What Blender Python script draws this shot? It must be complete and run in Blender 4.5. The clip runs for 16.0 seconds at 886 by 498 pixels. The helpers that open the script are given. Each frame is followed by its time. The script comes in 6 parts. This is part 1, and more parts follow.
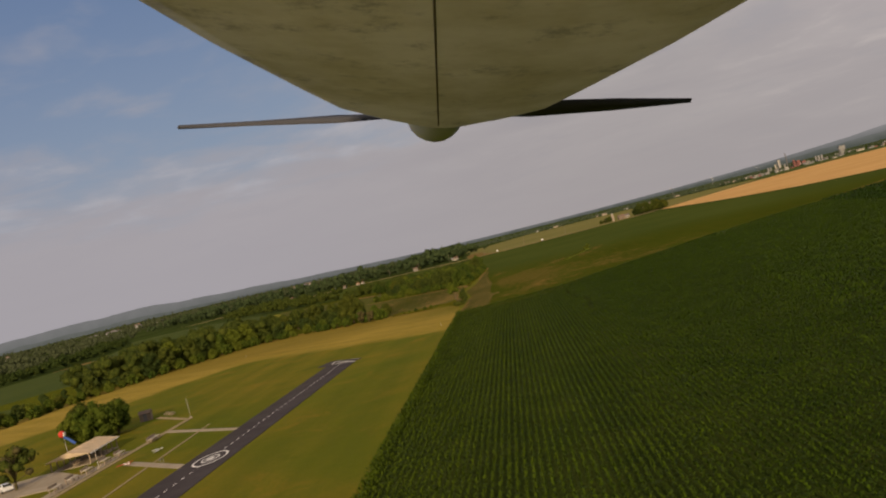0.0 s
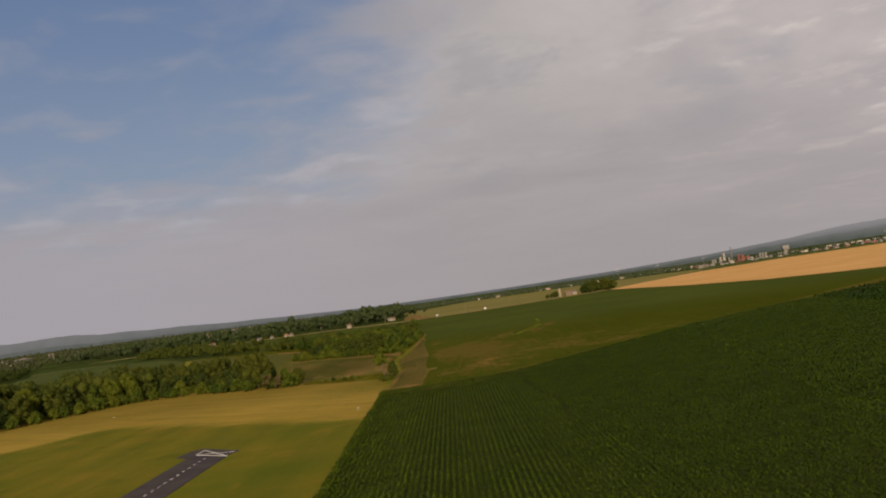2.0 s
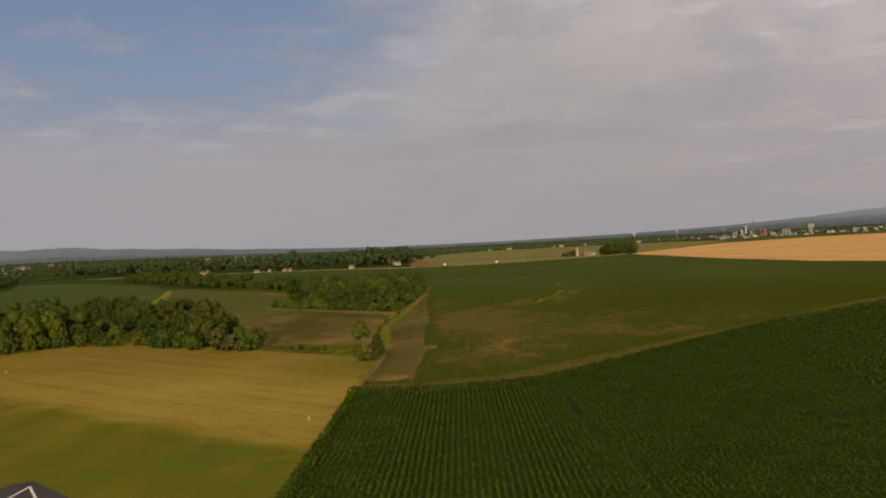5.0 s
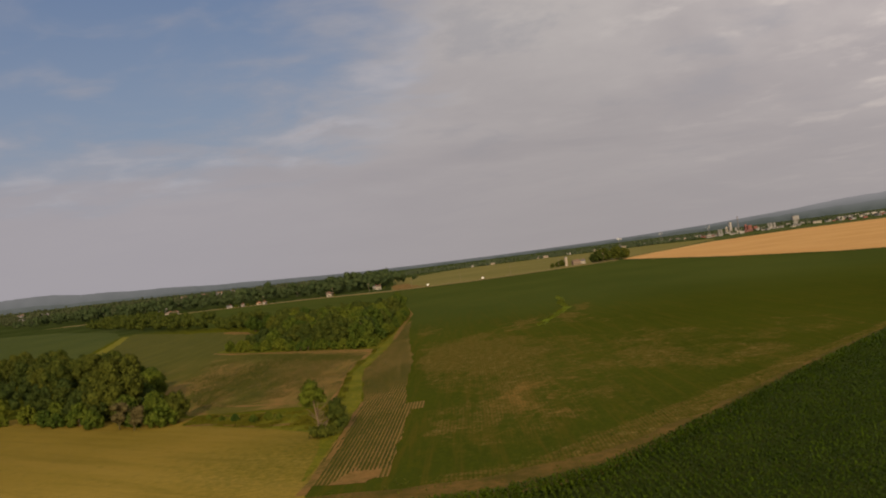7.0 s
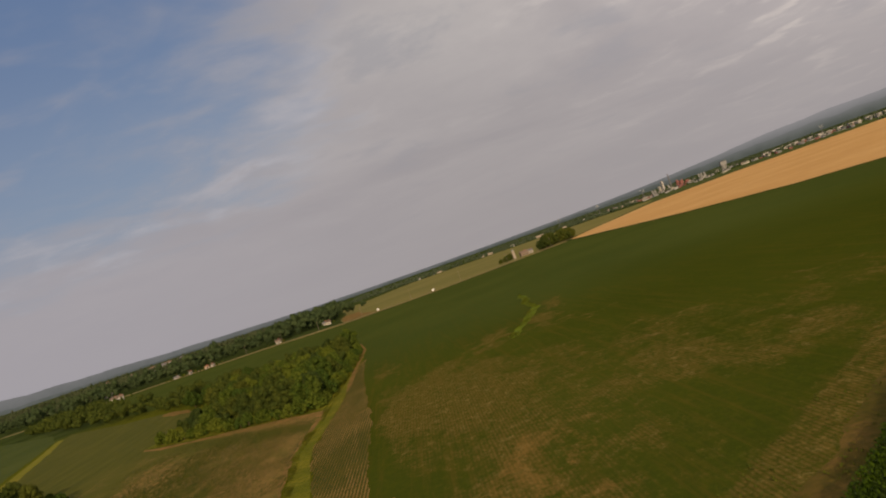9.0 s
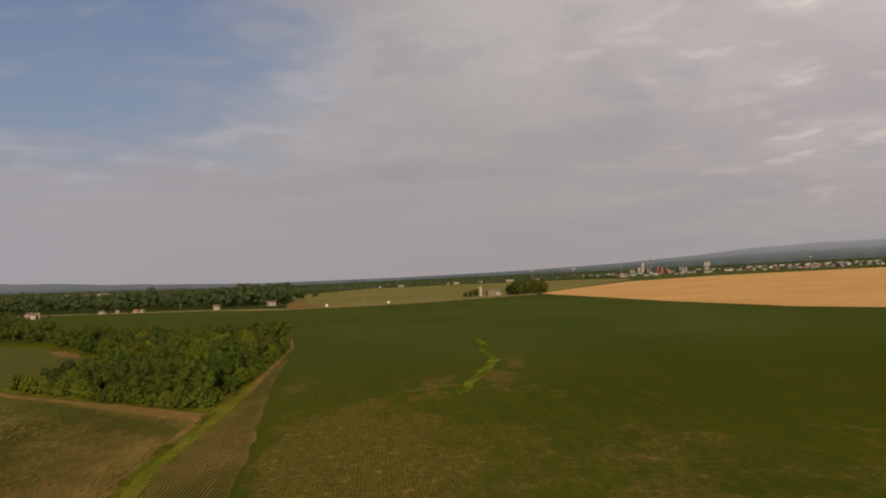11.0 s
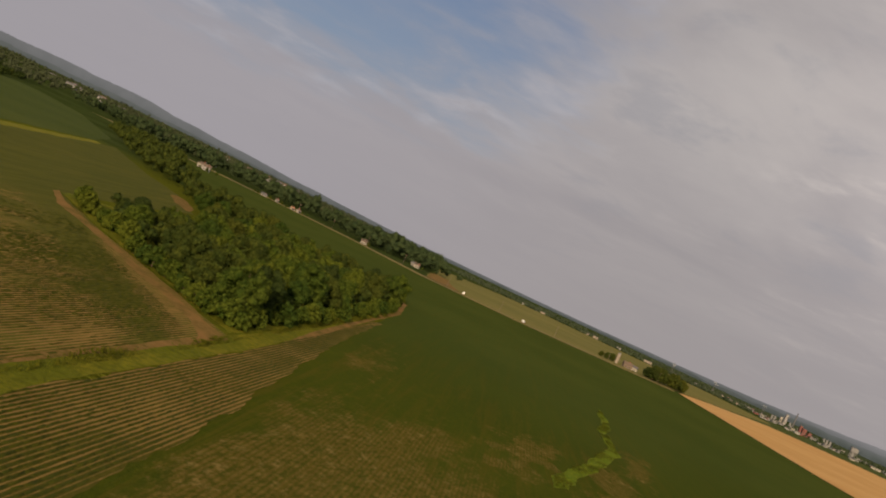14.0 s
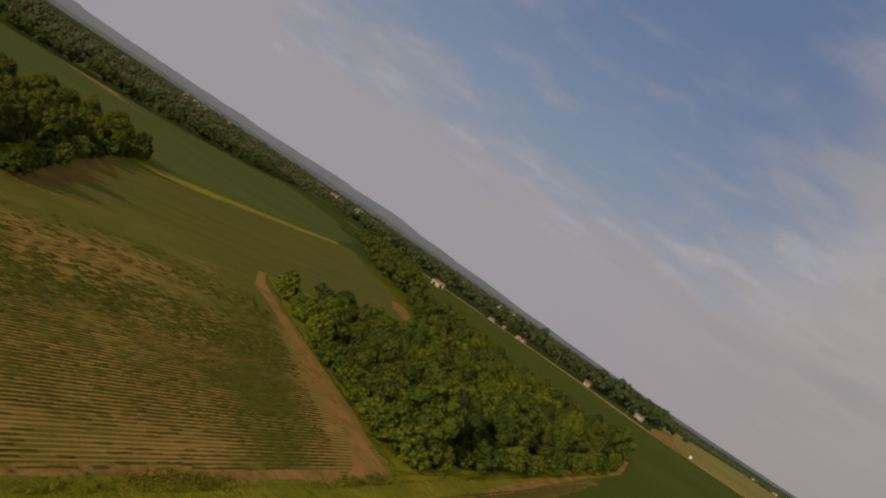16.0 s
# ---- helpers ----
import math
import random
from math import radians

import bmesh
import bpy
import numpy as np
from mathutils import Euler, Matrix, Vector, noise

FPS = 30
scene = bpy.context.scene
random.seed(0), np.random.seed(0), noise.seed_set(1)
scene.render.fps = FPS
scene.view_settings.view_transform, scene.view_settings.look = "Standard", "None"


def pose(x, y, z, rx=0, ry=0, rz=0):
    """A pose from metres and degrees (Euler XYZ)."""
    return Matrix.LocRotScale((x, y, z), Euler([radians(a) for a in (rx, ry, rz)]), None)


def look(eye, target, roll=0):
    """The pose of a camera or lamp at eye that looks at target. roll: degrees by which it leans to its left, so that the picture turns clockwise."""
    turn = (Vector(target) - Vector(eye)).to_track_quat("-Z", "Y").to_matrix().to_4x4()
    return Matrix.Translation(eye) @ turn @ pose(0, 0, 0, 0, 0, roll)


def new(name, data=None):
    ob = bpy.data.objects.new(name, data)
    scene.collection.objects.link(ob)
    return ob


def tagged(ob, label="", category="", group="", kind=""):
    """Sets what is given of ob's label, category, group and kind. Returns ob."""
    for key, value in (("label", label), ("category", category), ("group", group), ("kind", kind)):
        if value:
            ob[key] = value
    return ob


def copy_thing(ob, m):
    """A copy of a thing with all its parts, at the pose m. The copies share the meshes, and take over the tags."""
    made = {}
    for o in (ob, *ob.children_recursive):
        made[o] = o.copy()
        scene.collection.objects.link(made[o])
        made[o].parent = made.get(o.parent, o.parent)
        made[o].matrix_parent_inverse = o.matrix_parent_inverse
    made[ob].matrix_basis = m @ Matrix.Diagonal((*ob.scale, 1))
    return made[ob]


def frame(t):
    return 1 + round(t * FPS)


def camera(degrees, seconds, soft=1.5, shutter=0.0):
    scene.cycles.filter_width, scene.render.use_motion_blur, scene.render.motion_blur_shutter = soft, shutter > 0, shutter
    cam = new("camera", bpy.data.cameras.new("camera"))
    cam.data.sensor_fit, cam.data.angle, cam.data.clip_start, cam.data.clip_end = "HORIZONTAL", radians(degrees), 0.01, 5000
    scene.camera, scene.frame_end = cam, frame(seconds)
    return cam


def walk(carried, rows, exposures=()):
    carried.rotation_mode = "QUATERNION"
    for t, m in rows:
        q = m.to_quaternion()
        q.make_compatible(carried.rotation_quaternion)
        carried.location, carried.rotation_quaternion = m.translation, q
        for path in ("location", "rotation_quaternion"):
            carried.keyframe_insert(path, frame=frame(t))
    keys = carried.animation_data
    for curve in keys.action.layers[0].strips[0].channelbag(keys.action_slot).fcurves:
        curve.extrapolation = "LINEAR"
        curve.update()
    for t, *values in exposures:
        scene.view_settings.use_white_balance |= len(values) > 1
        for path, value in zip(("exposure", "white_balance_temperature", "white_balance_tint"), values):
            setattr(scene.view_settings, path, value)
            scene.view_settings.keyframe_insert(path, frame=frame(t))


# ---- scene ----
cam = camera(53.8, 16.0, soft=2.0)
PATH = [
    (0, (33.584, -92.142, 22.555), (33.216, -90.176, 22.554), -14.3),
    (0.5, (30.472, -75.258, 22.231), (30.185, -73.279, 22.261), -16.9),
    (1, (27.803, -59.306, 22.191), (27.581, -57.319, 22.261), -12.5),
    (1.5, (26.308, -44.838, 22.105), (26.088, -42.853, 22.204), -10.6),
    (2, (24.963, -31.845, 22.683), (24.751, -29.86, 22.793), -8.5),
    (2.5, (23.784, -19.465, 23.318), (23.569, -17.48, 23.428), -5.9),
    (3, (22.585, -7.877, 24.12), (22.376, -5.89, 24.206), -3.9),
    (3.5, (21.65, 2.582, 24.815), (21.423, 4.568, 24.871), -1.1),
    (4, (20.32, 12.88, 25.465), (20.085, 14.866, 25.48), 1.0),
    (4.2, (19.722, 17.181, 25.714), (19.471, 19.166, 25.712), 1.4),
    (6.3, (11.153, 83.821, 24.209), (10.911, 85.806, 24.212), -12.4),
    (6.5, (10.479, 89.766, 24.078), (10.251, 91.753, 24.09), -11.9),
    (7, (8.953, 102.644, 24.385), (8.748, 104.633, 24.415), -7.4),
    (7.5, (7.889, 114.002, 24.793), (7.693, 115.992, 24.836), -5.9),
    (8, (7.163, 126.51, 25.176), (6.946, 128.497, 25.234), -18.8),
    (8.5, (6.302, 138.277, 25.679), (6.147, 140.271, 25.724), -24.3),
    (9, (6.274, 148.62, 26.126), (6.203, 150.619, 26.153), -19.7),
    (9.5, (5.897, 159.753, 26.326), (5.863, 161.752, 26.363), -15.7),
    (10, (5.96, 171.159, 26.586), (5.969, 173.158, 26.637), -6.1),
    (10.2, (5.998, 175.996, 26.518), (6.008, 177.995, 26.582), -4.7),
    (12.3, (3.264, 221.515, 24.954), (3.203, 223.514, 24.989), 6.1),
    (12.5, (3.324, 225.611, 24.707), (3.246, 227.61, 24.738), 9.9),
    (13, (2.923, 234.904, 24.665), (2.786, 236.899, 24.684), 20.2),
    (13.5, (2.289, 244.379, 24.306), (2.046, 246.364, 24.315), 23.5),
    (14, (1.409, 253.256, 23.999), (1.047, 255.223, 24.016), 25.0),
    (14.5, (-0.683, 262.768, 23.48), (-1.169, 264.707, 23.512), 28.7),
    (15, (-1.747, 270.034, 23.297), (-2.374, 271.933, 23.336), 31.1),
    (15.5, (-4.975, 278.963, 22.397), (-5.762, 280.802, 22.43), 31.1),
    (16, (-7.941, 286.278, 22.187), (-8.875, 288.047, 22.221), 33.2),
]
walk(cam, [(t, look(eye, target, roll)) for t, eye, target, roll in PATH], exposures=[(0.0, 0.03), (4.0, 0.0), (10.0, -0.02), (14.0, -0.05), (16.0, -0.14)])

# ---------------------------------------------------------------- sky and sun
SUN_AZ = math.atan2(0.10, -0.99)      # compass bearing of the sun, from +y towards +x
SUN_EL = radians(16.5)
world = bpy.data.worlds.new("sky")
scene.world = world
world.use_nodes = True


class Nodes:
    """Short-hand to wire a node tree."""

    def __init__(self, tree):
        self.t = tree
        tree.nodes.clear()

    def n(self, kind, ins=None, **props):
        node = self.t.nodes.new(kind)
        for k, v in props.items():
            if k == "operation":
                node.operation = v
            elif k == "blend_type":
                node.blend_type = v
            elif k == "data_type":
                node.data_type = v
            elif k == "noise_dimensions":
                node.noise_dimensions = v
            elif k == "vector_type":
                node.vector_type = v
        for k, v in (ins or {}).items():
            if isinstance(v, bpy.types.NodeSocket):
                self.t.links.new(v, node.inputs[k])
            else:
                node.inputs[k].default_value = v
        return node

    def math(self, op, a, b=0.0, c=0.0):
        return self.n("ShaderNodeMath", {0: a, 1: b, 2: c}, operation=op).outputs[0]

    def mix(self, f, a, b, mode="MIX"):
        m = self.n("ShaderNodeMix", {0: f, 6: a, 7: b}, data_type="RGBA", blend_type=mode)
        return m.outputs[2]

    def noise(self, vec, scale, detail=4.0, rough=0.55, dist=0.0):
        return self.n("ShaderNodeTexNoise", {"Vector": vec, "Scale": scale, "Detail": detail, "Roughness": rough, "Distortion": dist}).outputs["Fac"]

    def span(self, v, lo, hi, to_lo=0.0, to_hi=1.0):
        m = self.n("ShaderNodeMapRange", {"Value": v, "From Min": lo, "From Max": hi, "To Min": to_lo, "To Max": to_hi})
        m.interpolation_type = "SMOOTHSTEP"
        return m.outputs[0]

    def link(self, a, b):
        self.t.links.new(a, b)


def build_sky():
    k = Nodes(world.node_tree)
    sky = k.n("ShaderNodeTexSky")
    sky.sky_type, sky.sun_disc, sky.sun_elevation, sky.sun_rotation = "NISHITA", False, SUN_EL, SUN_AZ
    sky.air_density, sky.dust_density, sky.ozone_density = 1.2, 2.0, 1.5
    way = k.n("ShaderNodeTexCoord").outputs["Generated"]
    sep = k.n("ShaderNodeSeparateXYZ", {0: way}).outputs
    up = k.math("MAXIMUM", sep[2], 0.0)
    flat = k.math("ADD", up, 0.12)
    dome = k.n("ShaderNodeCombineXYZ", {0: k.math("DIVIDE", sep[0], flat), 1: k.math("DIVIDE", sep[1], flat), 2: 0.0}).outputs[0]
    billow = k.noise(dome, 0.55, 7.0, 0.56, 0.4)
    wisps = k.noise(dome, 2.1, 6.0, 0.6, 0.3)
    curls = k.noise(dome, 3.4, 4.0, 0.5, 0.3)
    # a wide clear stretch in the north-west, closed by haze low down and by cloud in the east
    gap = k.n("ShaderNodeVectorMath", {0: way, 1: Vector((-0.46, 0.80, 0.38)).normalized()}, operation="DOT_PRODUCT").outputs["Value"]
    ragged_edge = k.math("MULTIPLY_ADD", k.math("ADD", billow, k.math("MULTIPLY", wisps, 0.6)), 0.18, -0.144)
    open_sky = k.math("ADD", gap, ragged_edge)
    height = k.math("ADD", sep[2], k.math("MULTIPLY_ADD", wisps, 0.10, -0.05))
    clear = k.math("MULTIPLY", k.span(open_sky, 0.895, 0.975), k.span(height, 0.085, 0.20))
    cloud_lit = k.mix(k.span(billow, 0.36, 0.66), (0.335, 0.310, 0.318, 1), (0.49, 0.45, 0.435, 1))
    cloud_lit = k.mix(k.math("MULTIPLY", k.span(wisps, 0.54, 0.74), k.span(sep[0], 0.0, 0.35, 0.18, 0.6)), cloud_lit, (0.66, 0.60, 0.56, 1))
    cloud_lit = k.mix(k.math("MULTIPLY", k.span(wisps, 0.48, 0.30), 0.45), cloud_lit, (0.28, 0.28, 0.31, 1))
    cloud_lit = k.mix(k.math("MULTIPLY", k.math("MULTIPLY", k.span(curls, 0.52, 0.70), k.span(billow, 0.40, 0.55)), k.span(sep[0], 0.05, 0.40, 0.0, 0.65)), cloud_lit, (0.78, 0.70, 0.63, 1))
    cloud_lit = k.mix(k.span(sep[0], 0.0, 0.45, 0.0, 0.75), cloud_lit, (1.5, 1.44, 1.40, 1), "MULTIPLY")
    haze = k.mix(k.span(sep[2], 0.0, 0.27, 0.95, 0.0), cloud_lit, (0.350, 0.318, 0.320, 1))
    haze = k.mix(k.span(sep[0], 0.10, -0.50, 0.0, 0.7), haze, (0.368, 0.345, 0.378, 1))
    # bright torn edge of the cloud against the blue
    fringe = k.math("MULTIPLY", k.span(clear, 0.04, 0.35), k.span(clear, 0.85, 0.40))
    haze = k.mix(k.math("MULTIPLY", fringe, k.span(curls, 0.42, 0.68, 0.0, 0.5)), haze, (0.50, 0.47, 0.49, 1))
    clear_sky = k.mix(1.0, sky.outputs[0], (0.105, 0.105, 0.105, 1), "MULTIPLY")
    clear_sky = k.mix(0.85, clear_sky, k.mix(k.span(sep[2], 0.12, 0.40), (0.220, 0.265, 0.370, 1), (0.120, 0.175, 0.315, 1)))
    thin = k.math("MULTIPLY", clear, k.span(k.math("MULTIPLY_ADD", curls, 0.45, k.math("MULTIPLY", billow, 0.55)), 0.66, 0.48, 0.45, 1.0))
    colour = k.mix(thin, haze, clear_sky)
    colour = k.mix(k.span(sep[2], -0.02, -0.10), colour, (0.08, 0.085, 0.06, 1))
    back = k.n("ShaderNodeBackground", {"Color": colour, "Strength": 1.0})
    k.link(back.outputs[0], k.n("ShaderNodeOutputWorld").inputs[0])


build_sky()
sun_data = bpy.data.lights.new("sun", "SUN")
sun_data.energy, sun_data.angle, sun_data.color = 4.0, radians(3.0), (1.0, 0.77, 0.50)
sun = new("sun", sun_data)
sun_way = Vector((math.sin(SUN_AZ) * math.cos(SUN_EL), math.cos(SUN_AZ) * math.cos(SUN_EL), math.sin(SUN_EL)))
sun.matrix_world = look(sun_way * 100, (0, 0, 0))


# ---------------------------------------------------------------- materials
def material(name, paint, rough=0.9, bump=None, spec=0.03, metal=0.0, translucent=0.0):
    """paint(k, place) gives a colour socket or value; bump(k, place) gives (height socket, distance in metres)."""
    m = bpy.data.materials.new(name)
    m.use_nodes = True
    k = Nodes(m.node_tree)
    place = k.n("ShaderNodeNewGeometry").outputs["Position"]
    colour = paint(k, place) if callable(paint) else paint
    shade = k.n("ShaderNodeBsdfPrincipled", {"Base Color": colour, "Roughness": rough, "Specular IOR Level": spec, "Metallic": metal})
    if bump:
        height, far = bump(k, place)
        lift = k.n("ShaderNodeBump", {"Height": height, "Distance": far, "Strength": 1.0})
        k.link(lift.outputs[0], shade.inputs["Normal"])
    last = shade.outputs[0]
    if translucent:
        glow = k.n("ShaderNodeBsdfTranslucent", {"Color": colour})
        last = k.n("ShaderNodeMixShader", {0: translucent, 1: last, 2: glow.outputs[0]}).outputs[0]
    k.link(last, k.n("ShaderNodeOutputMaterial").inputs[0])
    return m


def mottled(a, b, scale, c=None, fine=6.0, amount=0.5, streak=None):
    """Two base colours mixed at a large scale, a third at a fine one; streak = (direction slope, across scale)."""
    def paint(k, place):
        big = k.span(k.noise(place, scale, 5.0, 0.6), 0.32, 0.68)
        col = k.mix(big, (*a, 1), (*b, 1))
        if streak:
            sep = k.n("ShaderNodeSeparateXYZ", {0: place}).outputs
            across = k.math("MULTIPLY_ADD", sep[1], streak[0], sep[0])
            line = k.n("ShaderNodeCombineXYZ", {0: k.math("MULTIPLY", across, streak[1]), 1: k.math("MULTIPLY", sep[1], streak[1] * 0.06), 2: 0.0}).outputs[0]
            col = k.mix(k.math("MULTIPLY", k.span(k.noise(line, 1.0, 3.0), 0.35, 0.7), streak[2]), col, (*(c or a), 1))
        tiny = k.noise(place, fine, 4.0, 0.7)
        col = k.mix(k.math("MULTIPLY", k.span(tiny, 0.35, 0.75), amount), col, (*(c or b), 1))
        return col
    return paint


def rough_ground(scale, metres):
    return lambda k, place: (k.noise(place, scale, 6.0, 0.7), metres)


ROW_GAP = 0.56


def row_wave(k, sep):
    """Ridge and gap of the crop rows, +1 on a row and -1 between two."""
    return k.math("COSINE", k.math("MULTIPLY", k.math("MULTIPLY_ADD", sep[1], 0.075, sep[0]), math.pi * 2 / ROW_GAP))


def soy_paint(k, place):
    """Full green stand with thin, sandy places in the south and round the wash-out."""
    sep = k.n("ShaderNodeSeparateXYZ", {0: place}).outputs
    flat = k.n("ShaderNodeCombineXYZ", {0: sep[0], 1: k.math("MULTIPLY", sep[1], 0.5), 2: 0.0}).outputs[0]
    # distance from the slanting edge of the maize
    off = k.math("ADD", k.math("MULTIPLY_ADD", sep[0], -0.77, 24.6), k.math("MULTIPLY_ADD", sep[1], 0.64, -141.1))
    edge = k.math("MINIMUM", off, k.math("SUBTRACT", sep[1], 192.5))
    mid = k.noise(flat, 0.14, 9.0, 0.72, 0.8)
    fine = k.noise(flat, 0.9, 7.0, 0.78, 0.4)
    tiny = k.noise(flat, 3.2, 5.0, 0.75)
    grain = k.math("ADD", k.math("MULTIPLY", mid, 0.42), k.math("MULTIPLY_ADD", fine, 0.36, k.math("MULTIPLY", tiny, 0.22)))

    warp = k.n("ShaderNodeTexNoise", {"Vector": flat, "Scale": 0.11, "Detail": 5.0, "Roughness": 0.65}).outputs["Color"]
    wander = k.n("ShaderNodeSeparateXYZ", {0: warp}).outputs
    east = k.math("ADD", sep[0], k.math("MULTIPLY_ADD", wander[0], 34.0, -17.0))
    north = k.math("ADD", sep[1], k.math("MULTIPLY_ADD", wander[1], 64.0, -32.0))

    def spot(cx, cy, rx, ry, much):
        dx = k.math("MULTIPLY", k.math("SUBTRACT", east, cx), 1 / rx)
        dy = k.math("MULTIPLY", k.math("SUBTRACT", north, cy), 1 / ry)
        far = k.math("SQRT", k.math("ADD", k.math("MULTIPLY", dx, dx), k.math("MULTIPLY", dy, dy)))
        return k.span(far, 0.15, 1.45, much, 0.0)

    poor = spot(2, 262, 11, 44, 0.19)
    for cx, cy, rx, ry, much in ((28, 281, 24, 22, 0.19), (44, 278, 16, 16, 0.18), (-6, 292, 10, 26, 0.16), (-10, 234, 5, 10, 0.25), (3, 236, 12, 8, 0.22), (14, 250, 16, 18, 0.15), (6, 246, 4, 14, 0.27), (-2, 268, 4, 16, 0.24),
                                 (-13, 335, 22, 62, 0.27), (-2, 305, 20, 46, 0.24), (-24, 352, 6, 10, 0.27), (0, 322, 5, 30, 0.27), (18, 416, 6, 26, 0.35), (24, 456, 6, 26, 0.32), (3, 404, 6, 24, 0.33), (26, 385, 14, 5, 0.20),
                                 (14, 330, 12, 26, 0.15), (36, 320, 20, 22, 0.14), (-31, 415, 4, 20, 0.20), (-38, 430, 6, 36, 0.20), (72, 322, 10, 8, 0.16), (60, 300, 20, 16, 0.13)):
        poor = k.math("MAXIMUM", poor, spot(cx, cy, rx, ry, much))
    poor = k.math("ADD", k.math("ADD", poor, k.span(sep[1], 310.0, 430.0, 0.06, 0.0)), k.math("MULTIPLY_ADD", k.noise(flat, 0.06, 6.0, 0.7, 1.0), 0.44, -0.22))
    # a full stand beside the sandy strip, then sandy and grown-over places of all sizes
    beside = k.math("ADD", k.math("MULTIPLY_ADD", sep[1], 0.145, -21.0), k.math("MULTIPLY_ADD", mid, 5.0, sep[0]))
    poor = k.math("SUBTRACT", poor, k.span(beside, 2.5, 7.0, 0.30, 0.0))
    rim = k.math("ADD", edge, k.math("MULTIPLY_ADD", mid, 10.0, -5.0))
    lines = k.math("MULTIPLY", k.math("SINE", k.math("MULTIPLY", edge, 2.6)), 0.05)
    poor = k.math("ADD", poor, k.math("MULTIPLY", k.span(rim, 8.5, 14.0, 1.0, 0.0), k.math("ADD", lines, 0.24)))
    bare = k.span(k.math("ADD", poor, grain), 0.60, 0.80)
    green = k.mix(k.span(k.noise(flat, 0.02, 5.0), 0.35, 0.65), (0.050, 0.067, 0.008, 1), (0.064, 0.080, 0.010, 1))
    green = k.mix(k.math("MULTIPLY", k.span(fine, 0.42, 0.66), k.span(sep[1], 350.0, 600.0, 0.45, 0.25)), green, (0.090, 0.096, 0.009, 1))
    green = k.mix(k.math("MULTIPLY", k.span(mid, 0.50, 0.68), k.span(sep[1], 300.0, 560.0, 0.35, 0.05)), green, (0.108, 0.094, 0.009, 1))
    # northwards a paler, bluer green: distance haze put into the crop colour
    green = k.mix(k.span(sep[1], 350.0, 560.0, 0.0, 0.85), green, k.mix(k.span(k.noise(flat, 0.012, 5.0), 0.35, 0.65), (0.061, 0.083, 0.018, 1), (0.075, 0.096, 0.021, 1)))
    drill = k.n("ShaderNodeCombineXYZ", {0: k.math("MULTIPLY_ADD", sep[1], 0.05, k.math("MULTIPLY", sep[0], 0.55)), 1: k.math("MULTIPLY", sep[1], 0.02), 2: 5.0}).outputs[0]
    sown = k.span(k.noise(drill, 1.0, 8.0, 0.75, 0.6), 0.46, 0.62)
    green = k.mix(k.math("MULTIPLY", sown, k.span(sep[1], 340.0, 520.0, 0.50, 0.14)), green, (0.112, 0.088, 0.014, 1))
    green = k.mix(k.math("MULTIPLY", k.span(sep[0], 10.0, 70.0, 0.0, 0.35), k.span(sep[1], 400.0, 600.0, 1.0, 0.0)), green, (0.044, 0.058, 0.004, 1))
    soil = k.mix(k.span(k.noise(place, 0.6, 8.0, 0.8), 0.35, 0.65), (0.116, 0.086, 0.018, 1), (0.205, 0.138, 0.034, 1))
    soil = k.mix(k.math("MULTIPLY", k.span(row_wave(k, sep), -0.3, 0.6), 0.55), soil, green)
    soil = k.mix(k.math("MULTIPLY", k.span(k.noise(flat, 1.3, 8.0, 0.82, 0.5), 0.48, 0.56), 0.75), soil, (0.058, 0.066, 0.010, 1))
    soil = k.mix(k.math("MULTIPLY", k.span(k.noise(flat, 0.5, 9.0, 0.8, 0.2), 0.53, 0.63), 0.6), soil, (0.300, 0.205, 0.066, 1))
    soil = k.mix(k.math("MULTIPLY", k.span(k.math("ADD", spot(5, 250, 7, 26, 0.28), grain), 0.62, 0.86), 0.6), soil, (0.300, 0.165, 0.045, 1))
    return k.mix(k.math("MULTIPLY", bare, 0.88), green, soil)


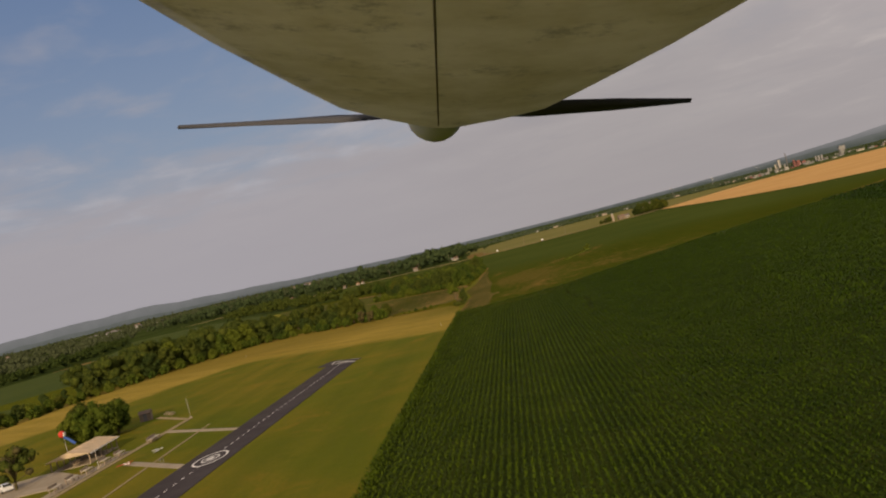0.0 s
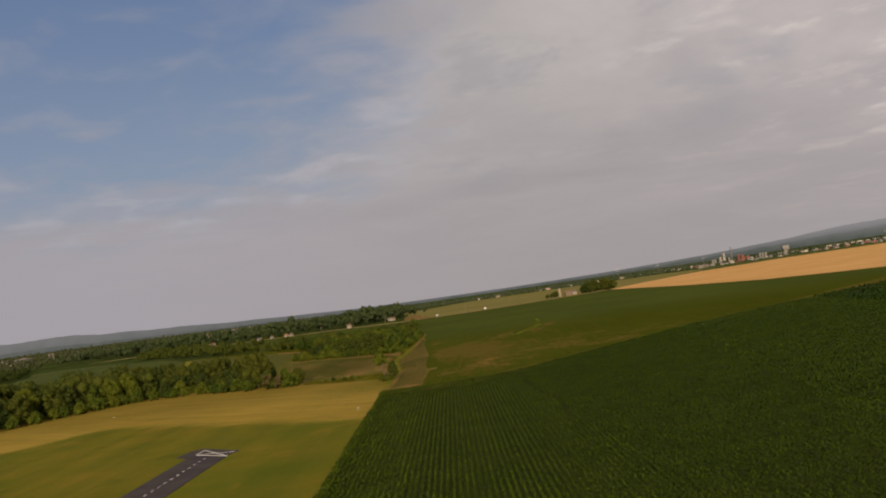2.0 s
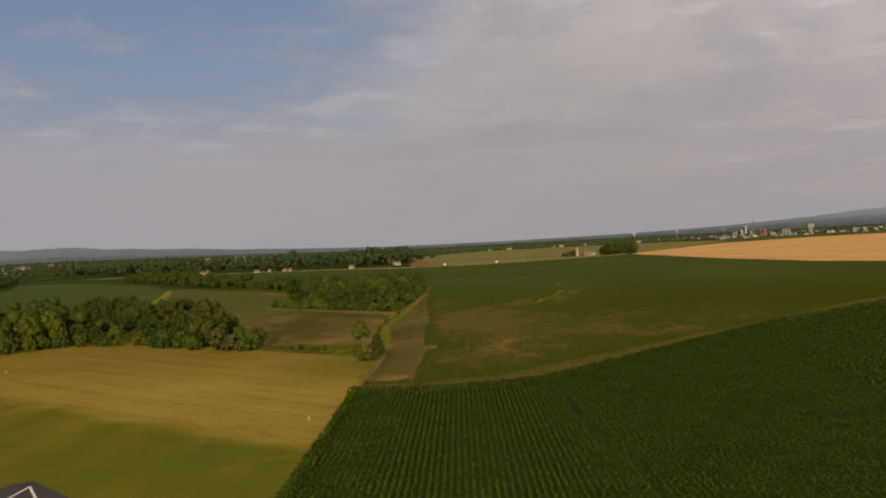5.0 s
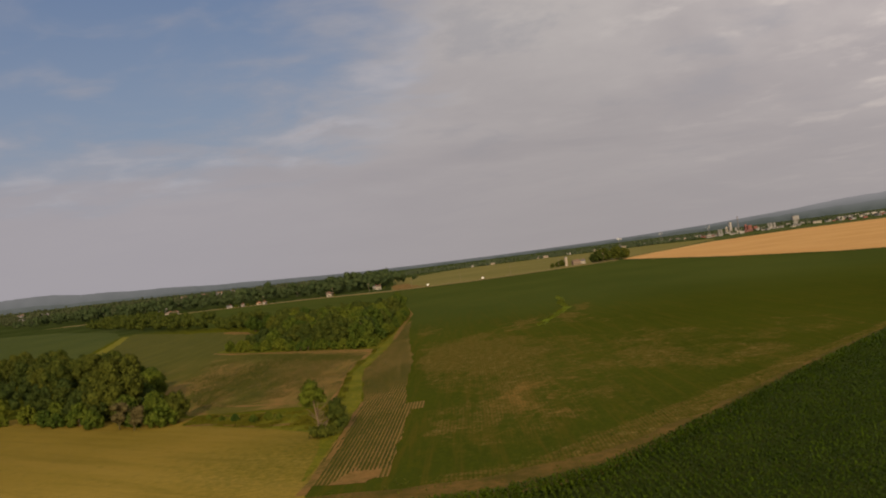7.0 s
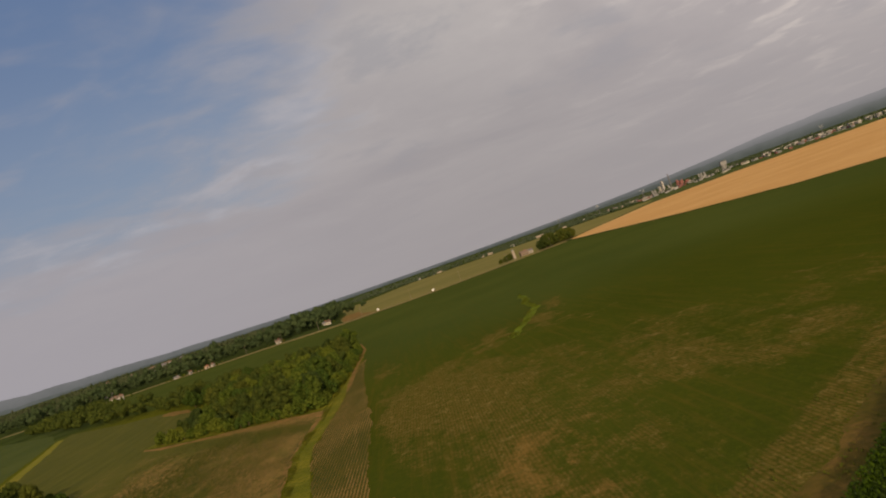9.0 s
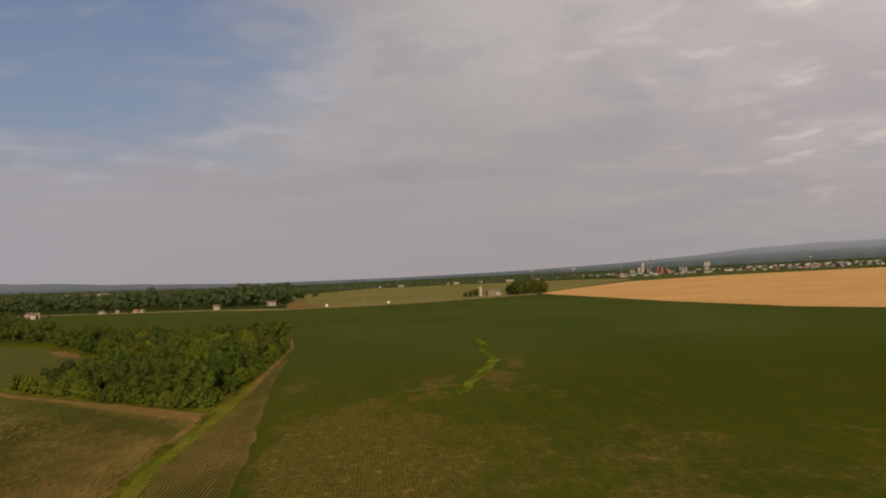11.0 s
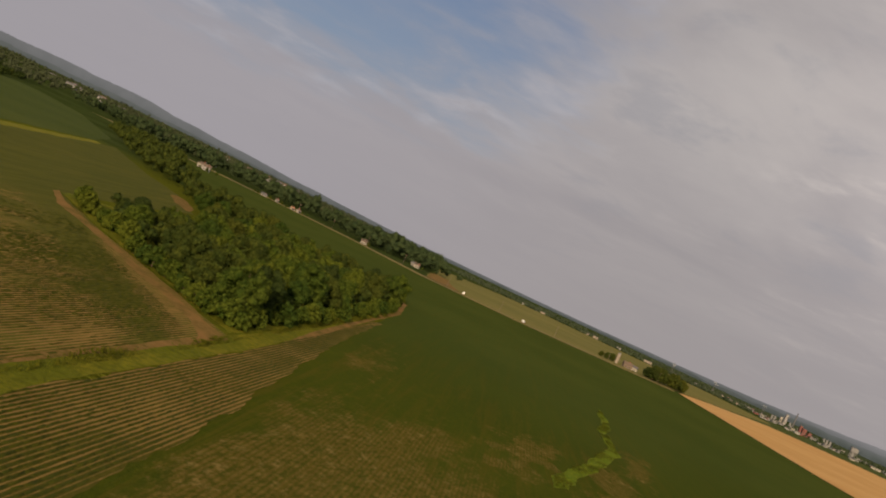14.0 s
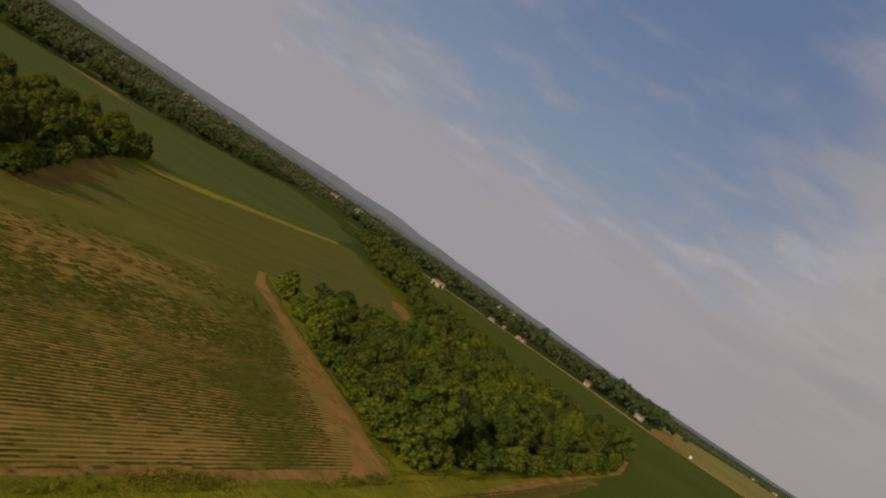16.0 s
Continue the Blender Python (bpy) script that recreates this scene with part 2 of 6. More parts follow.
def airfield_paint(k, place):
    """Mown green turf that passes into tall dry grass along the north and west sides."""
    sep = k.n("ShaderNodeSeparateXYZ", {0: place}).outputs
    north = k.math("ADD", k.math("MULTIPLY_ADD", sep[0], 0.539, 9.7), k.math("MULTIPLY_ADD", sep[1], 0.843, -125.6))
    west = k.math("ADD", k.math("MULTIPLY_ADD", sep[0], -0.937, -97.5), k.math("MULTIPLY_ADD", sep[1], 0.349, -71.2))
    out = k.math("MAXIMUM", north, west)
    out = k.math("MULTIPLY_ADD", k.noise(place, 0.05, 5.0, 0.65), 14.0, out)
    dry = k.span(out, 3.5, 12.0)
    turf = mottled((0.118, 0.132, 0.009), (0.205, 0.160, 0.015), 0.022, (0.080, 0.098, 0.007), 1.6, 0.5, (0.10, 0.13, 0.5))(k, place)
    worn = k.noise(place, 0.07, 8.0, 0.72, 0.4)
    turf = k.mix(k.math("MULTIPLY", k.span(worn, 0.52, 0.68), 0.55), turf, (0.235, 0.150, 0.018, 1))
    turf = k.mix(k.math("MULTIPLY", k.span(worn, 0.46, 0.32), 0.55), turf, (0.072, 0.098, 0.007, 1))
    straw = mottled((0.335, 0.232, 0.036), (0.235, 0.176, 0.021), 0.030, (0.410, 0.282, 0.058), 1.1, 0.5, (1.56, 0.06, 0.6))(k, place)
    # bands of greener and flattened growth along the margin
    band = k.n("ShaderNodeCombineXYZ", {0: k.math("MULTIPLY", k.math("MULTIPLY_ADD", sep[1], 1.56, sep[0]), 0.16), 1: k.math("MULTIPLY", k.math("MULTIPLY_ADD", sep[0], -1.56, sep[1]), 0.012), 2: 2.0}).outputs[0]
    straw = k.mix(k.math("MULTIPLY", k.span(k.noise(band, 1.0, 8.0, 0.75, 0.4), 0.47, 0.66), 0.42), straw, (0.128, 0.108, 0.012, 1))
    straw = k.mix(k.math("MULTIPLY", k.span(k.noise(place, 0.35, 8.0, 0.8), 0.52, 0.66), 0.45), straw, (0.110, 0.098, 0.011, 1))
    corner = k.n("ShaderNodeVectorMath", {0: place, 1: (-24.0, 222.0, 0.0)}, operation="DISTANCE").outputs["Value"]
    straw = k.mix(k.span(sep[1], 195.0, 250.0, 0.0, 0.55), straw, (0.150, 0.112, 0.013, 1))
    weedy = k.math("MULTIPLY", k.span(corner, 6.0, 34.0, 0.8, 0.0), k.span(k.noise(place, 0.9, 8.0, 0.8), 0.36, 0.62))
    straw = k.mix(weedy, straw, (0.098, 0.102, 0.010, 1))
    return k.mix(dry, turf, straw)


def rows_paint(bare, plants, low, high, fuller=0.0, west=0.0):
    """Crop rows whose plants close up where the stand is good; low and high set how full the stand is."""
    def paint(k, place):
        sep = k.n("ShaderNodeSeparateXYZ", {0: place}).outputs
        along = k.n("ShaderNodeCombineXYZ", {0: sep[0], 1: k.math("MULTIPLY", sep[1], 0.45), 2: 0.0}).outputs[0]
        soil = k.mix(k.span(k.noise(place, 0.15, 7.0, 0.75), 0.3, 0.7), (*(v * 0.72 for v in bare), 1), (*bare, 1))
        soil = k.mix(k.math("MULTIPLY", k.span(k.noise(place, 3.0, 5.0, 0.7), 0.5, 0.75), 0.4), soil, (*(v * 1.25 for v in bare), 1))
        cover = k.math("ADD", k.math("MULTIPLY", k.noise(along, 0.030, 4.0, 0.6, 0.5), 0.72), k.math("MULTIPLY", k.noise(along, 0.30, 6.0, 0.75), 0.28))
        level = k.span(cover, 0.42, 0.58, low, high)
        # fuller growth on the headland along the grove
        side = k.math("ADD", k.math("MULTIPLY_ADD", sep[0], -0.72, -33.1), k.math("MULTIPLY_ADD", sep[1], -0.70, 253.4))
        side = k.math("ADD", side, k.math("MULTIPLY", k.noise(place, 0.12, 5.0, 0.7), 6.0))
        level = k.math("ADD", level, k.math("MULTIPLY", k.span(side, 9.0, 18.0, fuller, 0.0), k.span(side, 2.0, 7.0)))
        level = k.math("ADD", level, k.span(sep[0], -86.0, -130.0, 0.0, west))
        # passes of the seeder that came up thinner, along the rows
        cross = k.n("ShaderNodeCombineXYZ", {0: k.math("MULTIPLY_ADD", sep[1], 0.06, k.math("MULTIPLY", sep[0], 0.42)), 1: k.math("MULTIPLY", sep[1], 0.012), 2: 3.0}).outputs[0]
        level = k.math("SUBTRACT", level, k.span(k.noise(cross, 1.0, 6.0, 0.7, 0.5), 0.50, 0.66, 0.0, 0.8))
        ripple = k.math("ADD", k.math("ADD", row_wave(k, sep), level), k.math("MULTIPLY_ADD", k.noise(place, 1.2, 5.0, 0.75), 1.6, -0.8))
        leaf = k.mix(k.span(k.noise(place, 0.9, 6.0, 0.75), 0.35, 0.65), (*(v * 0.75 for v in plants), 1), (*plants, 1))
        leaf = k.mix(k.math("MULTIPLY", k.span(k.noise(along, 0.05, 6.0, 0.7, 0.8), 0.50, 0.66), 0.55), leaf, (*(v * 0.6 + b * 0.35 for v, b in zip(plants, bare)), 1))
        if west:
            lush = k.span(k.math("MULTIPLY_ADD", k.noise(along, 0.03, 5.0, 0.65), 50.0, sep[0]), -62.0, -102.0)
            leaf = k.mix(k.math("MULTIPLY", lush, 0.8), leaf, k.mix(k.span(k.noise(cross, 1.6, 6.0, 0.7), 0.38, 0.62), (0.052, 0.070, 0.010, 1), (0.094, 0.100, 0.014, 1)))
        return k.mix(k.span(ripple, -0.35, 0.45, 0.0, 0.92), soil, leaf)
    return paint


def leaf_paint(dark, light, gaps=0.0, clump=0.55):
    """Leaves that differ a little one by one, more by bough and by tree."""
    def paint(k, place):
        island = k.n("ShaderNodeNewGeometry").outputs["Random Per Island"]
        body = k.n("ShaderNodeObjectInfo").outputs["Random"]
        bough = k.span(k.noise(place, clump, 4.0, 0.6), 0.34, 0.66)
        col = k.mix(k.math("MULTIPLY_ADD", island, 0.35, k.math("MULTIPLY", bough, 0.65)), (*dark, 1), (*light, 1))
        col = k.mix(k.math("MULTIPLY", k.span(body, 0.55, 1.0), 0.5), col, (light[0] * 1.2, light[1] * 1.05, light[2] * 0.9, 1))
        col = k.mix(k.math("MULTIPLY", k.span(body, 0.40, 0.0), 0.6), col, (dark[0] * 0.75, dark[1] * 0.9, dark[2] * 1.4, 1))
        stand = k.noise(place, 0.035, 3.0, 0.6)
        col = k.mix(k.math("MULTIPLY", k.span(stand, 0.56, 0.70), 0.35), col, (light[0] * 1.05, light[1] * 0.95, light[2], 1))
        # noise darkens the colour to stand for shade in gaps between leaves
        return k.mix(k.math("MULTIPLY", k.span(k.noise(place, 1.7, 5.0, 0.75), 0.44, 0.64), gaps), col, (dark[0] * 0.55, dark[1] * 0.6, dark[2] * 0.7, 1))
    return paint


def maize_paint(k, place):
    """Maize leaves: paler along the airfield, deep green farther in."""
    sep = k.n("ShaderNodeSeparateXYZ", {0: place}).outputs
    inward = k.math("ADD", k.math("MULTIPLY_ADD", sep[1], 0.116, sep[0]), k.math("MULTIPLY_ADD", k.noise(place, 0.03, 4.0, 0.6), 30.0, -15.0))
    edge = leaf_paint((0.027, 0.050, 0.002), (0.080, 0.116, 0.005), 0.0, 0.25)(k, place)
    deep = leaf_paint((0.017, 0.038, 0.001), (0.055, 0.092, 0.003), 0.0, 0.25)(k, place)
    return k.mix(k.span(inward, 4.0, 52.0), edge, deep)


def woods_paint(k, place):
    a = k.span(k.noise(place, 0.02, 6.0, 0.7), 0.3, 0.7)
    col = k.mix(a, (0.034, 0.050, 0.012, 1), (0.060, 0.080, 0.020, 1))
    col = k.mix(k.math("MULTIPLY", k.span(k.noise(place, 0.004, 4.0), 0.5, 0.62), 0.7), col, (0.075, 0.095, 0.028, 1))
    sward = k.mix(k.span(k.noise(place, 0.3, 6.0, 0.7), 0.35, 0.65), (0.120, 0.120, 0.012, 1), (0.085, 0.098, 0.010, 1))
    far = k.n("ShaderNodeVectorMath", {0: place, 1: (-30.0, 250.0, 0.0)}, operation="DISTANCE").outputs["Value"]
    return k.mix(k.span(far, 420.0, 620.0), sward, col)


AIRFIELD = material("airfield_grass", airfield_paint, 0.95, rough_ground(2.2, 0.14))
VERGE = material("verge_grass", mottled((0.290, 0.220, 0.070), (0.190, 0.165, 0.045), 0.02, (0.330, 0.250, 0.095), 0.3, 0.5), 0.95, rough_ground(1.0, 0.3))
TALLGRASS = material("lane_grass", mottled((0.140, 0.150, 0.011), (0.222, 0.200, 0.017), 0.09, (0.068, 0.082, 0.008), 0.9, 0.75), 0.95, rough_ground(1.8, 0.35))
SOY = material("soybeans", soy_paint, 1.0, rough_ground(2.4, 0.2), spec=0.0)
BEANSOIL = material("bean_soil", rows_paint((0.296, 0.180, 0.053), (0.102, 0.108, 0.014), -0.35, 1.45, 1.4, 2.0), 0.95, rough_ground(2.0, 0.1))
WATERWAY = material("waterway_grass", mottled((0.185, 0.180, 0.016), (0.235, 0.205, 0.026), 0.05, (0.120, 0.130, 0.012), 0.8, 0.5), 0.95, rough_ground(1.5, 0.3))
ROWSOIL = material("planted_soil", rows_paint((0.272, 0.172, 0.048), (0.084, 0.082, 0.010), 0.0, 1.05), 0.95, rough_ground(2.0, 0.1))
SOIL = material("bare_soil", mottled((0.255, 0.140, 0.044), (0.112, 0.090, 0.017), 0.16, (0.330, 0.196, 0.068), 1.1, 0.55), 0.95, rough_ground(2.0, 0.12))
DIRTGRASS = material("dirt_edge", mottled((0.185, 0.112, 0.030), (0.096, 0.076, 0.014), 0.12, (0.062, 0.064, 0.009), 0.6, 0.8), 0.95, rough_ground(1.5, 0.2))
# dark green: shade and lower leaves under the maize put into the colour
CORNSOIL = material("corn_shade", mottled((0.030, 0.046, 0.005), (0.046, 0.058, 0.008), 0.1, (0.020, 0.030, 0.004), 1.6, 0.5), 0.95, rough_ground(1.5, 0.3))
WHEAT = material("ripe_wheat", mottled((0.580, 0.328, 0.108), (0.660, 0.392, 0.145), 0.010, (0.535, 0.298, 0.096), 0.10, 0.4, (-0.55, 0.02, 0.2)), 0.9, rough_ground(0.8, 0.25))
FARGREEN = material("far_crop", mottled((0.060, 0.080, 0.015), (0.084, 0.100, 0.019), 0.006, (0.050, 0.072, 0.013), 0.08, 0.4, (0.3, 0.03, 0.3)), 0.95, rough_ground(0.6, 0.25))
OLIVE = material("hay_field", mottled((0.205, 0.180, 0.050), (0.158, 0.150, 0.038), 0.005, (0.235, 0.196, 0.058), 0.05, 0.4), 0.95, rough_ground(0.6, 0.25))
WEED = material("bright_weeds", mottled((0.140, 0.200, 0.010), (0.210, 0.250, 0.016), 0.5, (0.062, 0.096, 0.008), 1.4, 0.7), 0.95, rough_ground(2.0, 0.4))
FARLAND = material("far_woodland", woods_paint, 1.0, rough_ground(0.05, 5.0), spec=0.0)
ASPHALT = material("asphalt", mottled((0.060, 0.050, 0.050), (0.080, 0.068, 0.066), 0.15, (0.046, 0.039, 0.040), 4.0, 0.4), 0.85, rough_ground(30.0, 0.01))
LINE = material("road_paint", mottled((0.80, 0.77, 0.72), (0.68, 0.65, 0.60), 0.8, (0.50, 0.47, 0.42), 5.0, 0.3), 0.7)
CONCRETE = material("concrete", mottled((0.33, 0.27, 0.19), (0.41, 0.34, 0.25), 0.3, (0.26, 0.21, 0.15), 3.0, 0.4), 0.85, rough_ground(12.0, 0.01))
GRAVEL = material("gravel_path", mottled((0.34, 0.26, 0.15), (0.27, 0.21, 0.11), 0.5, (0.40, 0.32, 0.20), 5.0, 0.5), 0.95, rough_ground(10.0, 0.03))
BARK = material("bark", mottled((0.115, 0.080, 0.050), (0.165, 0.120, 0.080), 0.9, (0.070, 0.048, 0.030), 6.0, 0.5), 0.95, rough_ground(6.0, 0.06))
PALEBARK = material("pale_dead_wood", mottled((0.17, 0.125, 0.075), (0.22, 0.165, 0.10), 1.0, (0.11, 0.08, 0.05), 6.0, 0.5), 0.95)
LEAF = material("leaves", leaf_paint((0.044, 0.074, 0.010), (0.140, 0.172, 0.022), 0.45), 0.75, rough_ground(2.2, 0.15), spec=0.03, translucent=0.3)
# darker copy of the leaves: shade put into the colour, also for dark-leaved trees
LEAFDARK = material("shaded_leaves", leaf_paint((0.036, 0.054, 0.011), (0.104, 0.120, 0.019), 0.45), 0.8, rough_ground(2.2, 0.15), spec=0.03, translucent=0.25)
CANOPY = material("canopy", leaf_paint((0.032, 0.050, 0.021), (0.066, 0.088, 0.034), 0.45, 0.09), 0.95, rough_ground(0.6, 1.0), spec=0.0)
# greyer, bluer copy of the canopy: distance haze put into the colour
HAZECANOPY = material("far_canopy_haze", leaf_paint((0.038, 0.052, 0.028), (0.064, 0.080, 0.042), 0.3, 0.02), 1.0, rough_ground(0.4, 1.0), spec=0.0)
CORN = material("corn_leaves", maize_paint, 0.6, spec=0.06, translucent=0.2)
BEAN = material("bean_leaves", leaf_paint((0.052, 0.060, 0.008), (0.094, 0.096, 0.011)), 0.8, spec=0.03, translucent=0.15)
BLADE = material("grass_blades", leaf_paint((0.090, 0.104, 0.009), (0.150, 0.146, 0.014)), 0.8, spec=0.03, translucent=0.25)
DEADWOOD = material("dead_twigs", mottled((0.078, 0.066, 0.026), (0.096, 0.078, 0.034), 1.0, (0.052, 0.050, 0.016), 6.0, 0.5), 0.95)


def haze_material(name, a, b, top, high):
    """Far land that glows, with haze painted in: woods low down, paling to the colour of the air at the crest and
    towards the east.
    """
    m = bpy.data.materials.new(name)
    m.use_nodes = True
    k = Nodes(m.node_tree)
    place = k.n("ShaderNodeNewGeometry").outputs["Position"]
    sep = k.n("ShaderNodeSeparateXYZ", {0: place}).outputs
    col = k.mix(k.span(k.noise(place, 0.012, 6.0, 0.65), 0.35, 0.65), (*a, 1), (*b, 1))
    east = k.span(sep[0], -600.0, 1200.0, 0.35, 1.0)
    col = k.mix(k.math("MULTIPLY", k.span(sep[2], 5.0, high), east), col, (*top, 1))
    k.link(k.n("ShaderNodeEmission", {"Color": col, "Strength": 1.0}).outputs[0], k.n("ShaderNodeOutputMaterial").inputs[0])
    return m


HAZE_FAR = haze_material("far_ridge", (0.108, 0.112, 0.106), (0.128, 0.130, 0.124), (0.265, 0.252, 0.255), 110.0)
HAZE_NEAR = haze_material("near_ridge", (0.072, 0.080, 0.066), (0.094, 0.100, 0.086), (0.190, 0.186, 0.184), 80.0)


def plain(name, a, rough=0.6, spec=0.3, metal=0.0, vary=0.25):
    b = tuple(v * (1 - vary) for v in a)
    return material(name, mottled(a, b, 0.7, tuple(v * (1 - vary * 0.7) for v in a), 9.0, 0.35), rough, spec=spec, metal=metal)


WHITE = plain("white_paint", (0.78, 0.76, 0.72))
CREAM = plain("cream_siding", (0.46, 0.41, 0.33))
BRICKRED = plain("red_brick", (0.36, 0.10, 0.07))
GREYROOF = plain("grey_shingles", (0.16, 0.15, 0.15), 0.85)
BROWNROOF = plain("brown_shingles", (0.20, 0.14, 0.10), 0.85)
TANROOF = plain("tan_metal_roof", (0.52, 0.40, 0.26), 0.55, vary=0.3)
STEEL = plain("galvanised_steel", (0.50, 0.50, 0.50), 0.45, 0.5, 0.6)
DARKGLASS = plain("window_glass", (0.03, 0.035, 0.04), 0.12, 0.6)
WOOD = plain("weathered_wood", (0.34, 0.26, 0.18), 0.85)
POSTWOOD = plain("pole_wood", (0.24, 0.18, 0.13), 0.9)
SILO = plain("silo_concrete", (0.36, 0.29, 0.22), 0.85)
RED = plain("red_fabric", (0.55, 0.05, 0.03), 0.7)
BLUE = plain("blue_fabric", (0.05, 0.11, 0.38), 0.7)
BLACK = plain("black_rubber", (0.02, 0.02, 0.02), 0.8)
DARKGREY = plain("dark_cloth", (0.07, 0.07, 0.08), 0.9)
CARPAINT = plain("white_car_paint", (0.72, 0.72, 0.72), 0.25, 0.6, vary=0.05)


# ---------------------------------------------------------------- mesh helpers
def to_mesh(name, verts, faces, mat, smooth=False):
    me = bpy.data.meshes.new(name)
    me.from_pydata([tuple(v) for v in verts], [], [tuple(f) for f in faces])
    me.materials.append(mat)
    if smooth:
        me.shade_smooth()
    return me


def big_mesh(name, verts, tris, mat):
    """A mesh of many triangles from arrays."""
    me = bpy.data.meshes.new(name)
    verts, tris = np.asarray(verts, np.float32), np.asarray(tris, np.int32)
    me.vertices.add(len(verts))
    me.vertices.foreach_set("co", verts.ravel())
    me.loops.add(tris.size)
    me.loops.foreach_set("vertex_index", tris.ravel())
    me.polygons.add(len(tris))
    me.polygons.foreach_set("loop_start", np.arange(0, tris.size, 3, dtype=np.int32))
    me.materials.append(mat)
    me.update(calc_edges=True)
    return me


def bm_mesh(name, bm, mat, smooth=False):
    me = bpy.data.meshes.new(name)
    bm.to_mesh(me)
    bm.free()
    me.materials.append(mat)
    if smooth:
        me.shade_smooth()
    return me


def part(name, me, parent, label="", at=None):
    ob = new(name, me)
    ob.parent = parent
    if at is not None:
        ob.matrix_basis = at
    if label:
        tagged(ob, label)
    return ob


def thing(name, label, category, at=None, group="", kind=""):
    ob = new(name)
    ob.empty_display_size = 0.5
    if at is not None:
        ob.matrix_basis = at
    return tagged(ob, label, category, group, kind)


def box(bm, x0, x1, y0, y1, z0, z1, bevel=0.0):
    made = bmesh.ops.create_cube(bm, size=1.0, matrix=Matrix.Translation(((x0 + x1) / 2, (y0 + y1) / 2, (z0 + z1) / 2)) @ Matrix.Diagonal((x1 - x0, y1 - y0, z1 - z0, 1)))
    if bevel:
        edges = list({e for v in made["verts"] for e in v.link_edges})
        bmesh.ops.bevel(bm, geom=edges, offset=bevel, segments=1, affect="EDGES")


def rod(bm, a, b, r0, r1=None, sides=8):
    a, b = Vector(a), Vector(b)
    turn = (b - a).to_track_quat("Z", "Y").to_matrix().to_4x4()
    bmesh.ops.create_cone(bm, cap_ends=True, segments=sides, radius1=r0, radius2=r0 if r1 is None else r1, depth=(b - a).length,
                          matrix=Matrix.Translation((a + b) / 2) @ turn)


def boxed(name, mat, *sizes, bevel=0.0):
    bm = bmesh.new()
    for s in sizes:
        box(bm, *s, bevel=bevel)
    return bm_mesh(name, bm, mat)


def rods(name, mat, *runs, sides=8):
    bm = bmesh.new()
    for r in runs:
        rod(bm, *r, sides=sides)
    return bm_mesh(name, bm, mat)


# ---------------------------------------------------------------- land
def hill_height(x, y):
    """The land is level; beyond the town it lifts a little, and in the west it rises to wooded hills."""
    far = math.hypot(x, y - 100)
    az = math.degrees(math.atan2(x, y - 100))
    west = 1 / (1 + math.exp(max(-60.0, min(60.0, (az + 21) / 4.5))))
    rise = max(0.0, min(1.0, (far - 1450) / 2900))
    return 10 * max(0.0, min(1.0, (far - 2600) / 1900)) ** 1.5 + 36 * west * rise ** 1.2


def ridge_top(az):
    """Height of the wooded ridges on the skyline by compass bearing in degrees."""
    west = 1 / (1 + math.exp((az + 19) / 4.5))
    east = 1 / (1 + math.exp((16 - az) / 4.5))
    knoll = 0.86 + 0.22 * noise.noise(Vector((az * 0.10, 0.3, 3.1))) + 0.10 * noise.noise(Vector((az * 0.45, 0.7, 1.1))) + 0.035 * noise.noise(Vector((az * 2.9, 0.2, 5.0)))
    return 22 + (108 * west * (0.70 + 0.30 * max(0.0, min(1.0, (-az - 12) / 22))) + 100 * east) * knoll


def make_ground():
    steps = [0, 60, 120, 200, 300, 420, 560, 720, 900, 1100, 1300, 1550, 1800, 2100, 2350, 2550, 2700, 2850, 3000, 3150, 3300, 3450, 3600, 3750, 3900, 4050, 4200, 4350, 4500, 4700]
    rings = 180
    verts, faces = [(0, 100, 0)], []
    for s in steps[1:]:
        for i in range(rings):
            a = 2 * math.pi * i / rings
            x, y = s * math.sin(a), 100 + s * math.cos(a)
            verts.append((x, y, hill_height(x, y)))
    for i in range(rings):
        faces.append((0, 1 + (i + 1) % rings, 1 + i))
    for j in range(len(steps) - 2):
        for i in range(rings):
            a, b = 1 + j * rings + i, 1 + j * rings + (i + 1) % rings
            faces.append((a, b, b + rings, a + rings))
    tagged(new("ground", to_mesh("ground", verts, faces, FARLAND, True)), "level farmland with wooded ridges on the horizon", "ground", kind="structure")


make_ground()


def make_backdrop():
    """Far wooded ridges in the haze, all round the horizon."""
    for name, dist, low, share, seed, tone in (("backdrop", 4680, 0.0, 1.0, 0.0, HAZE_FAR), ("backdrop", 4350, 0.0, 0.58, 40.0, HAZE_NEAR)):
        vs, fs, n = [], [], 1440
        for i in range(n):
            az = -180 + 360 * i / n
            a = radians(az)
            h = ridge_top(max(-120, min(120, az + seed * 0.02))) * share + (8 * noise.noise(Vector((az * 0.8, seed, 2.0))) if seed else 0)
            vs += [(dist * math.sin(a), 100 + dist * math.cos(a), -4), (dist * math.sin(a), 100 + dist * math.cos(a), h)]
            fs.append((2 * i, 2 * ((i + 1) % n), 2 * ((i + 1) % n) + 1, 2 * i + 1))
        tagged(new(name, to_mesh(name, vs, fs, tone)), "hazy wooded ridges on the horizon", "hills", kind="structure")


make_backdrop()


